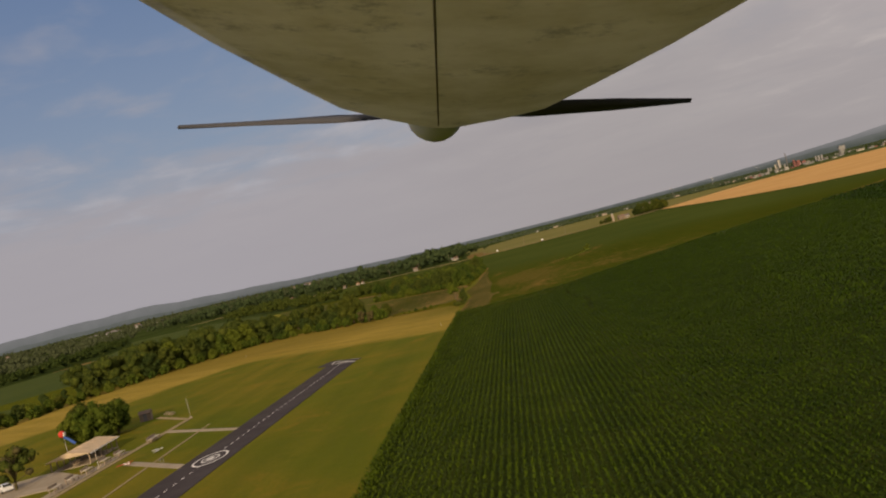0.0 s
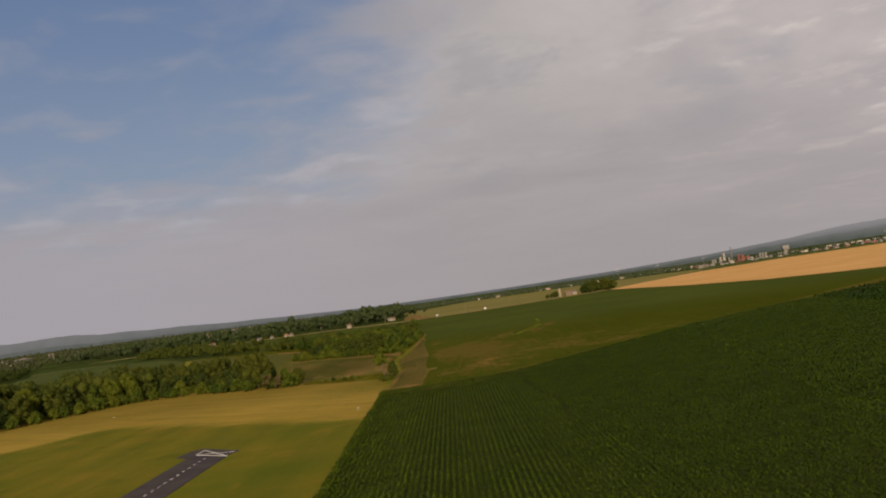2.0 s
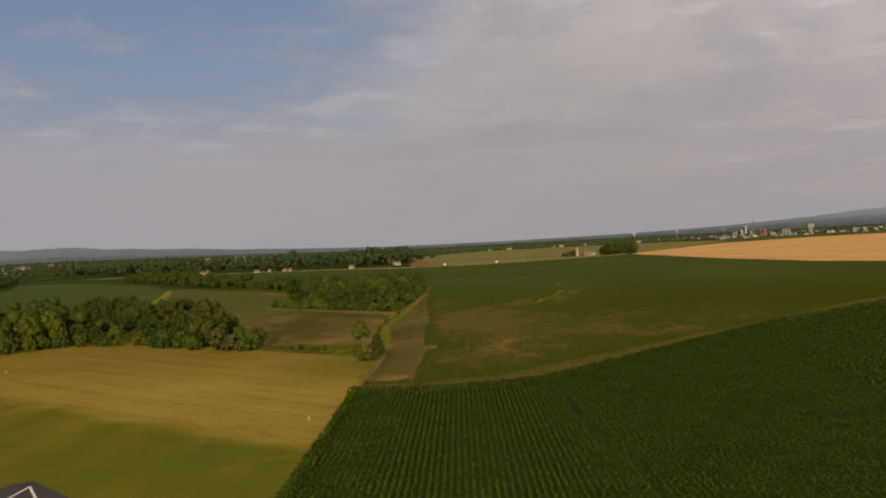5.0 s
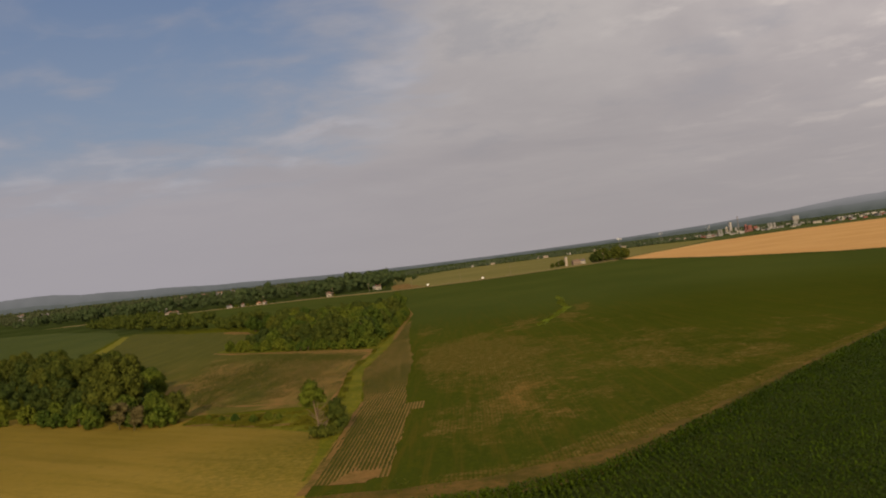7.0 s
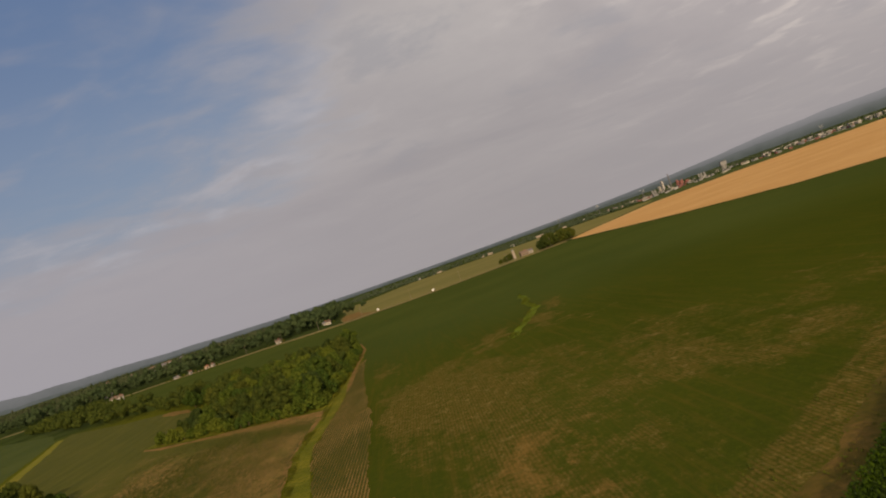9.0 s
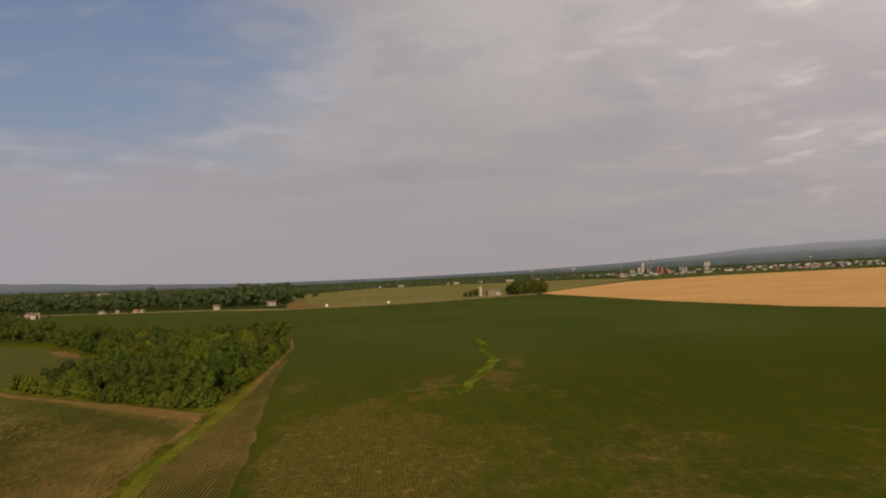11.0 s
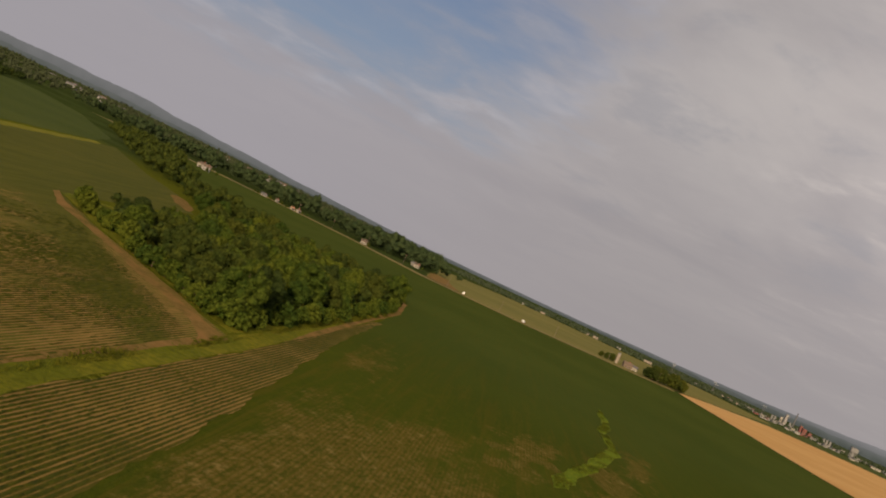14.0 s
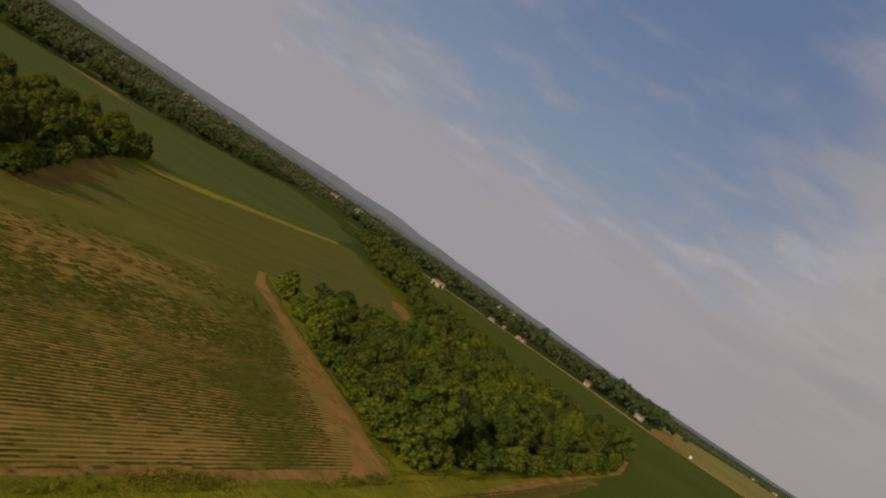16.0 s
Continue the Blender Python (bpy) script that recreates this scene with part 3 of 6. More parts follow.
def ragged(points, step, wobble, seed):
    """A closed outline with extra points and an uneven edge."""
    out, run = [], seed * 37.0
    for (ax, ay), (bx, by) in zip(points, points[1:] + points[:1]):
        far = math.hypot(bx - ax, by - ay)
        n = max(1, min(90, int(far / step)))
        for i in range(n):
            f = i / n
            s = run + far * f
            off = (noise.noise(Vector((s / step * 0.13, seed, 0))) * 1.2 + noise.noise(Vector((s / step * 0.55, seed, 4.0))) * 0.7) * wobble
            out.append((ax + (bx - ax) * f - (by - ay) / far * off, ay + (by - ay) * f + (bx - ax) / far * off))
        run += far
    return out


def field(name, label, points, z, mat, step=6.0, wobble=0.6, category="field", seed=1):
    bm = bmesh.new()
    z = z * 0.4 if z < 0.2 else z
    face = bm.faces.new([bm.verts.new((x, y, z)) for x, y in ragged(points, step * 0.5, wobble, seed)])
    if face.calc_area() and face.normal.z < 0 or (face.normal_update() or face.normal.z < 0):
        face.normal_flip()
    bmesh.ops.triangulate(bm, faces=[face], ngon_method="EAR_CLIP")
    return tagged(new(name, bm_mesh(name, bm, mat)), label, category, kind="structure")


def edge_x(y):
    """The west edge of the maize."""
    return 2.0 - 0.116 * y


CORN_NORTH = [(-20.6, 190.0), (-8, 189.5), (2, 190.5), (12.6, 195.5), (21, 206), (30.6, 218.6), (50.3, 246.2), (74.2, 278), (103.8, 309.6), (150, 352), (230, 420), (330, 520)]
ROAD = [(-900, 1470), (-600, 1330), (-440, 1262), (-262, 1165), (-150, 1062), (-50, 1058), (45, 1122), (106, 1172)]
SOY_LANE = [(-21, 204), (-26.5, 268), (-31, 290), (-36.5, 317), (-37.6, 336), (-39.8, 374), (-44.2, 423), (-56, 546), (-69, 612)]

# the airfield and the dry margin
field("airfield_grass", "mown green turf passing into tall dry grass", [(60, -900), (edge_x(-300), -300), (edge_x(0), 0), (edge_x(199) + 2, 199), (-20, 226), (-36, 248), (-58, 270), (-80, 276), (-110, 300), (-140, 304), (-182, 240), (-192, 120), (-230, -100), (-400, -900)], 0.03, AIRFIELD)
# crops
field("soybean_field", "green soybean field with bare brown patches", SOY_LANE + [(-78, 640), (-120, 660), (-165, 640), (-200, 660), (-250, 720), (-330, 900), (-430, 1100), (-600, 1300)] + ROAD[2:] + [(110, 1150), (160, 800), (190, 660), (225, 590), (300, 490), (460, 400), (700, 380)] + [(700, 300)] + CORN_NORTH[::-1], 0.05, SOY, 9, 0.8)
field("maize_soil", "ground under the tall maize with shade painted in", [(-20.2, 190)] + CORN_NORTH[1:] + [(700, 520), (900, 0), (700, -900), (140, -900), (edge_x(-300) + 0.4, -300), (edge_x(0) + 0.4, 0)], 0.08, CORNSOIL, 9, 0.4)
field("headland_strip", "dry weedy headland between maize and soybeans", CORN_NORTH[:-1] + [(228, 423), (148, 355), (103, 311.5), (73.5, 283), (49, 251.5), (29, 223.5), (15, 207.5), (1.5, 200), (-9, 199), (-20.5, 199)], 0.06, DIRTGRASS, 2, 0.6)
field("sparse_row_strip", "sandy strip of sparse soybean rows", [(-21.5, 204), (-11.6, 205), (-13.6, 228), (-15.2, 246), (-17.8, 262), (-21.8, 290), (-24.4, 314), (-26.6, 334), (-30.4, 356), (-35, 385), (-42, 432), (-49, 490), (-50.5, 486), (-44.6, 423), (-40.4, 374), (-38, 336), (-37, 317), (-31.6, 290), (-27, 268)], 0.10, ROWSOIL, 2.5, 0.85)
field("grass_lane", "bright green grass lane between the fields", [(-22, 207), (-27.4, 268), (-31.8, 290), (-37.2, 317), (-38.2, 336), (-40.4, 374), (-44.8, 423), (-56.5, 546), (-60, 556), (-55, 500), (-49.5, 440), (-46.2, 400), (-45.2, 376), (-43.3, 362), (-42.2, 340), (-41.6, 322), (-36.5, 292), (-32, 268), (-40, 262), (-62, 270), (-61, 262), (-40, 248), (-28, 238), (-24.6, 222), (-22.9, 207)], 0.11, TALLGRASS, 4, 0.5)
field("bean_field", "brown field with thin rows of soybeans", [(-33, 268), (-37, 292), (-42, 322), (-42.8, 345), (-45.2, 376), (-60, 388), (-100, 419), (-120, 438), (-128, 490), (-140, 545), (-178, 603), (-216, 640), (-300, 742), (-286, 702), (-250, 614), (-212, 520), (-200, 484), (-176, 428), (-114, 364), (-74, 290), (-64, 273)], 0.07, BEANSOIL, 6, 0.8)
field("dirt_track", "reddish bare dirt along the wood's edge", [(-43.2, 361.7), (-43.9, 373.6), (-50.5, 378.4), (-60.2, 386), (-71.7, 394.6), (-87.6, 408), (-111.7, 428), (-122, 440), (-121, 436), (-109, 421), (-85.5, 403.6), (-70.4, 390.4), (-60.0, 382.0), (-51.0, 374.4), (-45.4, 367.5)], 0.12, SOIL, 3, 0.7)
field("dirt_track", "bare dirt edge beside the grass lane", [(-43.4, 362), (-42.2, 345), (-41.4, 322), (-37.5, 296), (-33.5, 272), (-34.2, 270), (-38.6, 296), (-42.7, 322), (-43.6, 345), (-45, 363)], 0.13, SOIL, 4, 0.6)
field("dirt_track", "bare dirt edge of the near wood", [(-114, 360), (-140, 388), (-178, 426), (-190, 436), (-186, 440), (-168, 432), (-138, 402), (-110, 368)], 0.13, DIRTGRASS, 3, 1.2)
field("dirt_track", "dry edge at the tip of the wood", [(-41.3, 400), (-44.4, 423), (-50.3, 480), (-56.2, 546), (-67, 604), (-70, 606), (-58.3, 548), (-52.0, 481), (-46, 424), (-43, 400)], 0.14, SOIL, 4, 0.35)
field("dirt_patch", "reddish bare ground beside the hedge", [(-142, 545), (-150, 565), (-168, 592), (-176, 598), (-172, 585), (-156, 560)], 0.13, SOIL, 4, 0.8)
field("grass_waterway", "yellow-green grassed waterway", [(-198, 462), (-205, 486), (-222, 530), (-254, 612), (-297, 716), (-288, 708), (-245.5, 607), (-213.5, 526), (-198, 488), (-192, 466)], 0.14, WATERWAY, 6, 1.0)
field("west_field", "dark green crop beyond the waterway", [(-208, 486), (-226, 530), (-258, 612), (-300, 718), (-360, 830), (-560, 1080), (-780, 1260), (-600, 960), (-510, 760), (-490, 650), (-500, 560), (-520, 430), (-300, 300), (-225, 380), (-222, 450)], 0.06, FARGREEN, 10, 1.0)
field("dirt_patch", "pale bare corner of the field", [(-494, 640), (-470, 645), (-440, 660), (-430, 668), (-462, 668), (-488, 690)], 0.12, SOIL, 5, 1.0)
field("far_west_field", "pale green strip among the western woods", [(-560, 700), (-620, 820), (-700, 980), (-800, 1120), (-760, 1000), (-680, 830), (-600, 680)], 0.10, FARGREEN, 12, 2.0)
field("south_west_field", "green field behind the hedge", [(-230, 60), (-225, 250), (-300, 290), (-520, 420), (-640, 380), (-600, 60)], 0.06, FARGREEN, 12, 1.0)
field("grove_floor", "rough green grass under the grove's edge", [(-45.4, 378), (-46.6, 400), (-50, 440), (-56.5, 500), (-62, 548), (-70, 606), (-82, 606), (-98, 560), (-108, 500), (-122, 443), (-120, 438), (-98, 419), (-76, 401), (-60, 389.5)], 0.10, TALLGRASS, 4, 0.8)
# weeds round the wash-out
field("weed_patch", "crooked bright green weeds in a wash-out", [(7.2, 386), (9.6, 390), (10.9, 403), (14.6, 419), (17.9, 440), (20.4, 456), (19.8, 474), (18.2, 488), (19.9, 505), (19.4, 528), (17, 552), (16.6, 530), (17.5, 508), (15.6, 490), (17.4, 474), (17.9, 460), (15.0, 443), (12.6, 424), (9.2, 408), (6.9, 394)], 0.16, WEED, 3, 0.9)
for ditch, seed in (([(-67.4, 287.9), (-59.3, 281.4), (-52.1, 277.7), (-45.6, 275.4), (-39, 275)], 3), ([(-63.2, 275.4), (-58.4, 270.8), (-52.8, 267.1), (-46, 265.4)], 4), ([(-60, 261.5), (-53, 258.5), (-44, 252), (-36, 250)], 5)):
    field("dirt_track", "thin bare line along the weedy ditch", [(x, y - 0.8) for x, y in ditch] + [(x, y + 0.9) for x, y in ditch[::-1]], 0.15, SOIL, 2.5, 0.5, seed=seed)
field("dirt_track", "bare tan edge of the sandy strip", [(-21.6, 200), (-22.6, 222), (-24.6, 240), (-27.2, 266), (-26.3, 266), (-23.6, 240), (-21.6, 222), (-20.2, 200)], 0.17, SOIL, 2.5, 0.35, seed=7)
field("dirt_patch", "trodden sandy ground at the end of the strip", [(-18.6, 203.5), (-17.4, 208), (-16.8, 216), (-16.2, 209), (-13.6, 210.5), (-12.6, 206), (-14, 203)], 0.18, SOIL, 2, 0.8, seed=12)
field("sparse_row_tab", "short side rows of the sandy strip", [(-18.6, 251), (-18.8, 258.5), (-14.0, 259), (-13.2, 251.5)], 0.16, ROWSOIL, 2, 0.3, seed=13)
# far fields
field("dirt_track", "tan bare strip along the hay field", [(-152, 1069), (-116, 1068), (-150, 1200), (-172, 1330), (-192, 1330), (-184, 1250)], 0.70, SOIL, 12, 1.5)
field("wheat_field", "ripe orange wheat field", [(112, 1166), (161, 802), (192, 660), (228, 590), (302, 492), (460, 402), (700, 382), (1100, 700), (1400, 1250), (1150, 1650), (800, 1820), (510, 1820), (310, 1640), (150, 1280)], 0.30, WHEAT, 20, 1.5)
field("hay_field", "pale olive hay field beyond the road", [(-152, 1068), (-50, 1064), (44, 1128), (105, 1176), (150, 1290), (280, 1570), (440, 1850), (300, 2250), (-60, 2450), (-380, 2500), (-290, 1900), (-200, 1380), (-186, 1250)], 0.25, OLIVE, 25, 3.0)
field("far_field", "green field towards the town", [(158, 1296), (308, 1652), (508, 1832), (806, 1832), (1156, 1660), (1406, 1260), (1700, 1500), (1900, 2000), (1300, 2450), (600, 2400), (440, 2300), (360, 1850)], 0.35, FARGREEN, 25, 4.0)
field("far_field", "pale field at the edge of the town", [(1300, 1960), (1540, 1500), (2300, 1900), (2500, 2300), (1800, 2250)], 0.35, OLIVE, 25, 4.0)
road_line = [(x, y - 2.5) for x, y in ROAD] + [(x, y + 2.5) for x, y in ROAD[::-1]]
field("road", "pale country road along the far edge of the fields", road_line, 0.40, GRAVEL, 40, 0.2, "road")
field("road_verge", "dry grass verge beside the road", [(x, y - 34) for x, y in ROAD] + [(x, y - 2.6) for x, y in ROAD[::-1]], 0.38, VERGE, 14, 3.0, "verge")


# ---------------------------------------------------------------- crops
def corn_limit(x):
    return np.interp(x, [p[0] for p in CORN_NORTH], [p[1] for p in CORN_NORTH])


def scatter_rows(slope, gap, along, x0, x1, y0, y1, rng):
    """Places along parallel crop rows that run with the given slope dx/dy."""
    first = x0 + min(slope * y0, slope * y1) - abs(slope) * max(abs(y0), abs(y1)) * 2
    rows = np.arange(math.floor(first / gap), math.ceil((x1 + abs(slope) * max(abs(y0), abs(y1)) * 2) / gap)) * gap
    steps = np.arange(y0, y1, along)
    base, y = np.meshgrid(rows, steps)
    y = y + rng.uniform(-0.3, 0.3, y.shape) * along
    x = base + slope * y + rng.normal(0, 0.035, y.shape)
    x, y = x.ravel(), y.ravel()
    keep = (x > x0) & (x < x1)
    return x[keep], y[keep]


def blades(x, y, h, size, count, rng, low=0.6):
    """Arching leaf blades round stalks: vertices and triangles."""
    n = len(x)
    vs, ts = [], []
    for i in range(count):
        a = rng.uniform(0, 2 * np.pi, n)
        c, s = np.cos(a), np.sin(a)
        z = h * rng.uniform(low, 0.97, n)
        far = size * rng.uniform(0.7, 1.15, n)
        w = 0.10 * size / 0.6 * rng.uniform(0.8, 1.3, n)
        up, droop = far * rng.uniform(0.25, 0.6, n), far * rng.uniform(-0.15, 0.5, n)
        block = np.empty((n, 5, 3))
        for j, (d, side, dz) in enumerate(((0, -1, 0), (0, 1, 0), (0.5, -1, 1), (0.5, 1, 1), (1.0, 0, 2))):
            block[:, j, 0] = x + c * far * d - s * w * side
            block[:, j, 1] = y + s * far * d + c * w * side
            block[:, j, 2] = z + (up if dz == 1 else droop if dz == 2 else 0)
        start = (i * n + np.arange(n))[:, None] * 5
        vs.append(block.reshape(-1, 3))
        ts.append(np.concatenate([start + np.array(t) for t in ((0, 1, 3), (0, 3, 2), (2, 3, 4))]))
    return np.concatenate(vs), np.concatenate(ts)


def make_corn():
    rng = np.random.default_rng(5)
    for x0, x1, y0, y1, along, size, count, gap in ((-24, 62, -50, 262, 0.42, 0.40, 3, 0.76), (62, 130, -40, 330, 0.82, 0.60, 3, 0.76), (130, 330, -20, 520, 2.4, 1.35, 3, 1.52)):
        x, y = scatter_rows(-0.109, gap, along, x0, x1, y0, y1, rng)
        keep = (x > edge_x(y) + 0.3) & (y < corn_limit(x) - 0.3)
        # a crooked thin line where plants failed
        lane = np.interp(y, (98, 107, 120, 136, 144, 166, 178), (29.5, 25.9, 25.6, 24.4, 21.5, 18.0, 17.4))
        keep &= ~((np.abs(x - lane) < 0.6) & (y > 98) & (y < 178) & (rng.random(len(x)) < 0.85))
        thin = np.hypot((x + 12.5) / 4.5, (y - 163) / 11) + rng.normal(0, 0.25, len(x))
        keep &= ~((thin < 0.8) & (rng.random(len(x)) < 0.6))
        x, y = x[keep], y[keep]
        swell = np.array([noise.noise(Vector((a * 0.03, b * 0.03, 1.0))) for a, b in zip(x, y)])
        h = 1.45 + 0.18 * swell + rng.normal(0, 0.08, len(x))
        v, t = blades(x, y, h, size, count, rng)
        if x0 < 0:
            # along the northern and western ends the leaves reach down to the ground
            fx = rng.uniform(-20.3, 76, 2600)
            fy = corn_limit(fx) - rng.uniform(0.2, 2.4, 2600)
            wy = rng.uniform(-45, 191, 3200)
            wx = edge_x(wy) + rng.uniform(0.3, 1.6, 3200)
            fx, fy = np.append(fx, wx), np.append(fy, wy)
            v2, t2 = blades(fx, fy, 1.45 + rng.normal(0, 0.08, len(fx)), size, 5, rng, 0.03)
            v, t = np.concatenate([v, v2]), np.concatenate([t, t2 + len(v)])
        tagged(new("maize_crop", big_mesh("maize_crop", v, t, CORN)), "tall dark green maize standing in rows", "maize", kind="stuff")


def tufts(x, y, h, w, long, slope, rng):
    """Low leafy tents, one for each short run of a bean row."""
    n = len(x)
    d = np.array((slope, 1.0)) / math.hypot(slope, 1.0)
    block = np.empty((n, 6, 3))
    for j, (u, v, z) in enumerate(((-1, -1, 0), (-1, 1, 0), (1, -1, 0), (1, 1, 0), (-0.55, 0, 1), (0.55, 0, 1))):
        block[:, j, 0] = x + d[0] * u * long / 2 + d[1] * v * w / 2 + rng.normal(0, 0.05, n)
        block[:, j, 1] = y + d[1] * u * long / 2 - d[0] * v * w / 2 + rng.normal(0, 0.05, n)
        block[:, j, 2] = np.where(z, h * rng.uniform(0.7, 1.3, n), 0.05)
    start = np.arange(n)[:, None] * 6
    tris = np.concatenate([start + np.array(t) for t in ((0, 4, 1), (2, 3, 5), (0, 2, 5), (0, 5, 4), (1, 4, 5), (1, 5, 3))])
    return block.reshape(-1, 3), tris


def inside(x, y, poly):
    hit = np.zeros(len(x), bool)
    for (ax, ay), (bx, by) in zip(poly, poly[1:] + poly[:1]):
        cross = (ay > y) != (by > y)
        with np.errstate(divide="ignore", invalid="ignore"):
            hit ^= cross & (x < (bx - ax) * (y - ay) / (by - ay if by != ay else 1e-9) + ax)
    return hit


def bean_rows(label, poly, slope, along, h, w, thin, seed, gap=ROW_GAP):
    rng = np.random.default_rng(seed)
    xs, ys = [p[0] for p in poly], [p[1] for p in poly]
    x, y = scatter_rows(slope, gap, along, min(xs), max(xs), min(ys), max(ys), rng)
    keep = inside(x, y, poly)
    x, y = x[keep], y[keep]
    patch = np.array([noise.noise(Vector((a * 0.06, b * 0.035, seed))) + 0.5 * noise.noise(Vector((a * 0.2, b * 0.12, seed))) for a, b in zip(x, y)])
    keep = patch + rng.normal(0, 0.18, len(x)) > thin
    keep &= x > -110 + 42 * rng.random(len(x))
    x, y, patch = x[keep], y[keep], patch[keep]
    v, t = tufts(x, y, h * (0.8 + 0.4 * np.clip(patch, -0.5, 1)), w, along * 1.25, slope, rng)
    tagged(new("soybean_crop", big_mesh("soybean_crop", v, t, BEAN)), label, "soybeans", kind="stuff")


STRIP = [(-20.8, 208), (-12, 210), (-14, 228), (-15.6, 246), (-18.2, 262), (-22.2, 290), (-24.8, 314), (-27, 334), (-31.5, 356), (-35.5, 385), (-42.5, 432), (-49, 490), (-44.4, 423), (-40.2, 374), (-37.8, 336), (-36.8, 317), (-31.4, 290), (-26.8, 268)]
BEANS = [(-37, 292), (-42, 322), (-43.6, 345), (-45.6, 364), (-58, 377), (-98, 411), (-108, 400), (-98, 352), (-72, 294), (-62, 278)]
make_corn()
bean_rows("sparse low soybean plants in straight rows on sandy soil", STRIP, -0.075, 0.9, 0.20, 0.24, -0.6, 3)
bean_rows("thin rows of low soybeans on brown soil", BEANS, -0.075, 1.3, 0.17, 0.24, -0.35, 4)


def tall_grass(label, poly, count, h, seed):
    rng = np.random.default_rng(seed)
    xs, ys = [p[0] for p in poly], [p[1] for p in poly]
    x, y = rng.uniform(min(xs), max(xs), count * 6), rng.uniform(min(ys), max(ys), count * 6)
    keep = inside(x, y, poly)
    clump = np.array([noise.noise(Vector((a * 0.25, b * 0.18, seed))) for a, b in zip(x, y)])
    keep &= clump + rng.normal(0, 0.2, len(x)) > 0.0
    x, y, clump = x[keep][:count], y[keep][:count], clump[keep][:count]
    v, t = blades(x, y, h * (0.7 + np.clip(clump, 0, 1)), 0.32, 3, rng)
    v[:, 2] -= h * 0.45
    tagged(new("tall_grass", big_mesh("tall_grass", v, t, BLADE)), label, "grass", kind="stuff")


tall_grass("clumps of tall bright grass along the lane", [(-25, 232), (-30, 262), (-34.5, 290), (-39.4, 317), (-40.4, 336), (-42, 362), (-43.4, 376), (-46, 410), (-54, 520), (-58, 545), (-50, 440), (-46.5, 400), (-45.2, 376), (-43.3, 362), (-42.4, 340), (-41.8, 322), (-36.6, 292), (-32, 266), (-28, 240)], 17000, 0.9, 51)
tall_grass("weedy ditch bank between the fields", [(-31, 266), (-40, 263), (-62, 271), (-61, 262), (-40, 249), (-28, 240)], 4000, 0.7, 52)
tall_grass("rough weeds on the headland", [(-19, 194), (0, 194), (13, 200), (31, 219.5), (70, 271), (66, 282), (24, 230), (10, 211), (0, 204), (-19, 203)], 700, 0.3, 53)


tall_grass("bright green weeds in the wash-out", [(7.2, 386), (9.6, 390), (10.9, 403), (14.6, 419), (17.9, 440), (20.4, 456), (19.8, 474), (18.2, 488), (19.9, 505), (19.4, 528), (17, 552), (16.6, 530), (17.5, 508), (15.6, 490), (17.4, 474), (17.9, 460), (15.0, 443), (12.6, 424), (9.2, 408), (6.9, 394)], 2500, 0.9, 54)


# ---------------------------------------------------------------- trees
def ball(sub):
    bm = bmesh.new()
    bmesh.ops.create_icosphere(bm, subdivisions=sub, radius=1.0)
    v = np.array([p.co[:] for p in bm.verts])
    f = np.array([[p.index for p in q.verts] for q in bm.faces])
    bm.free()
    return v, f


BALL1 = ball(1)


def crown_mesh(name, lobes, leaves, size, mat, rng):
    """A crown: knobbly cores hidden under many small leaf sprays that lie along their surface."""
    vs, ts, start = [], [], 0
    for cx, cy, cz, r in lobes:
        v = BALL1[0] * (0.82 * r) * (1 + rng.normal(0, 0.10, (len(BALL1[0]), 1))) * (1, 1, 0.88) + (cx, cy, cz)
        vs.append(v)
        ts.append(BALL1[1] + start)
        start += len(v)
        n = int(leaves * r * r)
        way = rng.normal(0, 1, (n, 3))
        way[:, 2] += 0.35
        way /= np.linalg.norm(way, axis=1)[:, None]
        spot = way * r * rng.uniform(0.74, 1.18, (n, 1)) * (1, 1, 0.9) + (cx, cy, cz)
        a = np.cross(way, rng.normal(0, 1, (n, 3)))
        a /= np.linalg.norm(a, axis=1)[:, None]
        a += way * rng.normal(0, 0.35, (n, 1))
        b = np.cross(way, a) + way * rng.normal(0, 0.45, (n, 1))
        s = size * rng.uniform(0.6, 1.5, (n, 1))
        spray = np.stack([spot - a * s * 0.55 - b * s * 0.35, spot + a * s * 0.55 - b * s * 0.35, spot + b * s * 0.65], 1)
        vs.append(spray.reshape(-1, 3))
        ts.append(start + np.arange(n * 3).reshape(-1, 3))
        start += n * 3
    return big_mesh(name, np.concatenate(vs), np.concatenate(ts), mat)


def trunk_mesh(name, h, r, limbs, rng, mat=BARK):
    bm = bmesh.new()
    lean = Vector((rng.normal(0, 0.05), rng.normal(0, 0.05), 1))
    mid, top = lean * h * 0.45, lean * h * 0.8
    rod(bm, (0, 0, -0.3), mid, r, r * 0.65, 7)
    rod(bm, mid, top, r * 0.65, r * 0.2, 6)
    for i in range(limbs):
        a = 2 * math.pi * (i + rng.uniform(0, 0.6)) / limbs
        b = lean * h * rng.uniform(0.25, 0.5)
        out = Vector((math.cos(a), math.sin(a), rng.uniform(0.5, 1.1))) * h * rng.uniform(0.15, 0.25)
        rod(bm, b, b + out, r * 0.4, r * 0.1, 5)
    return bm_mesh(name, bm, mat)


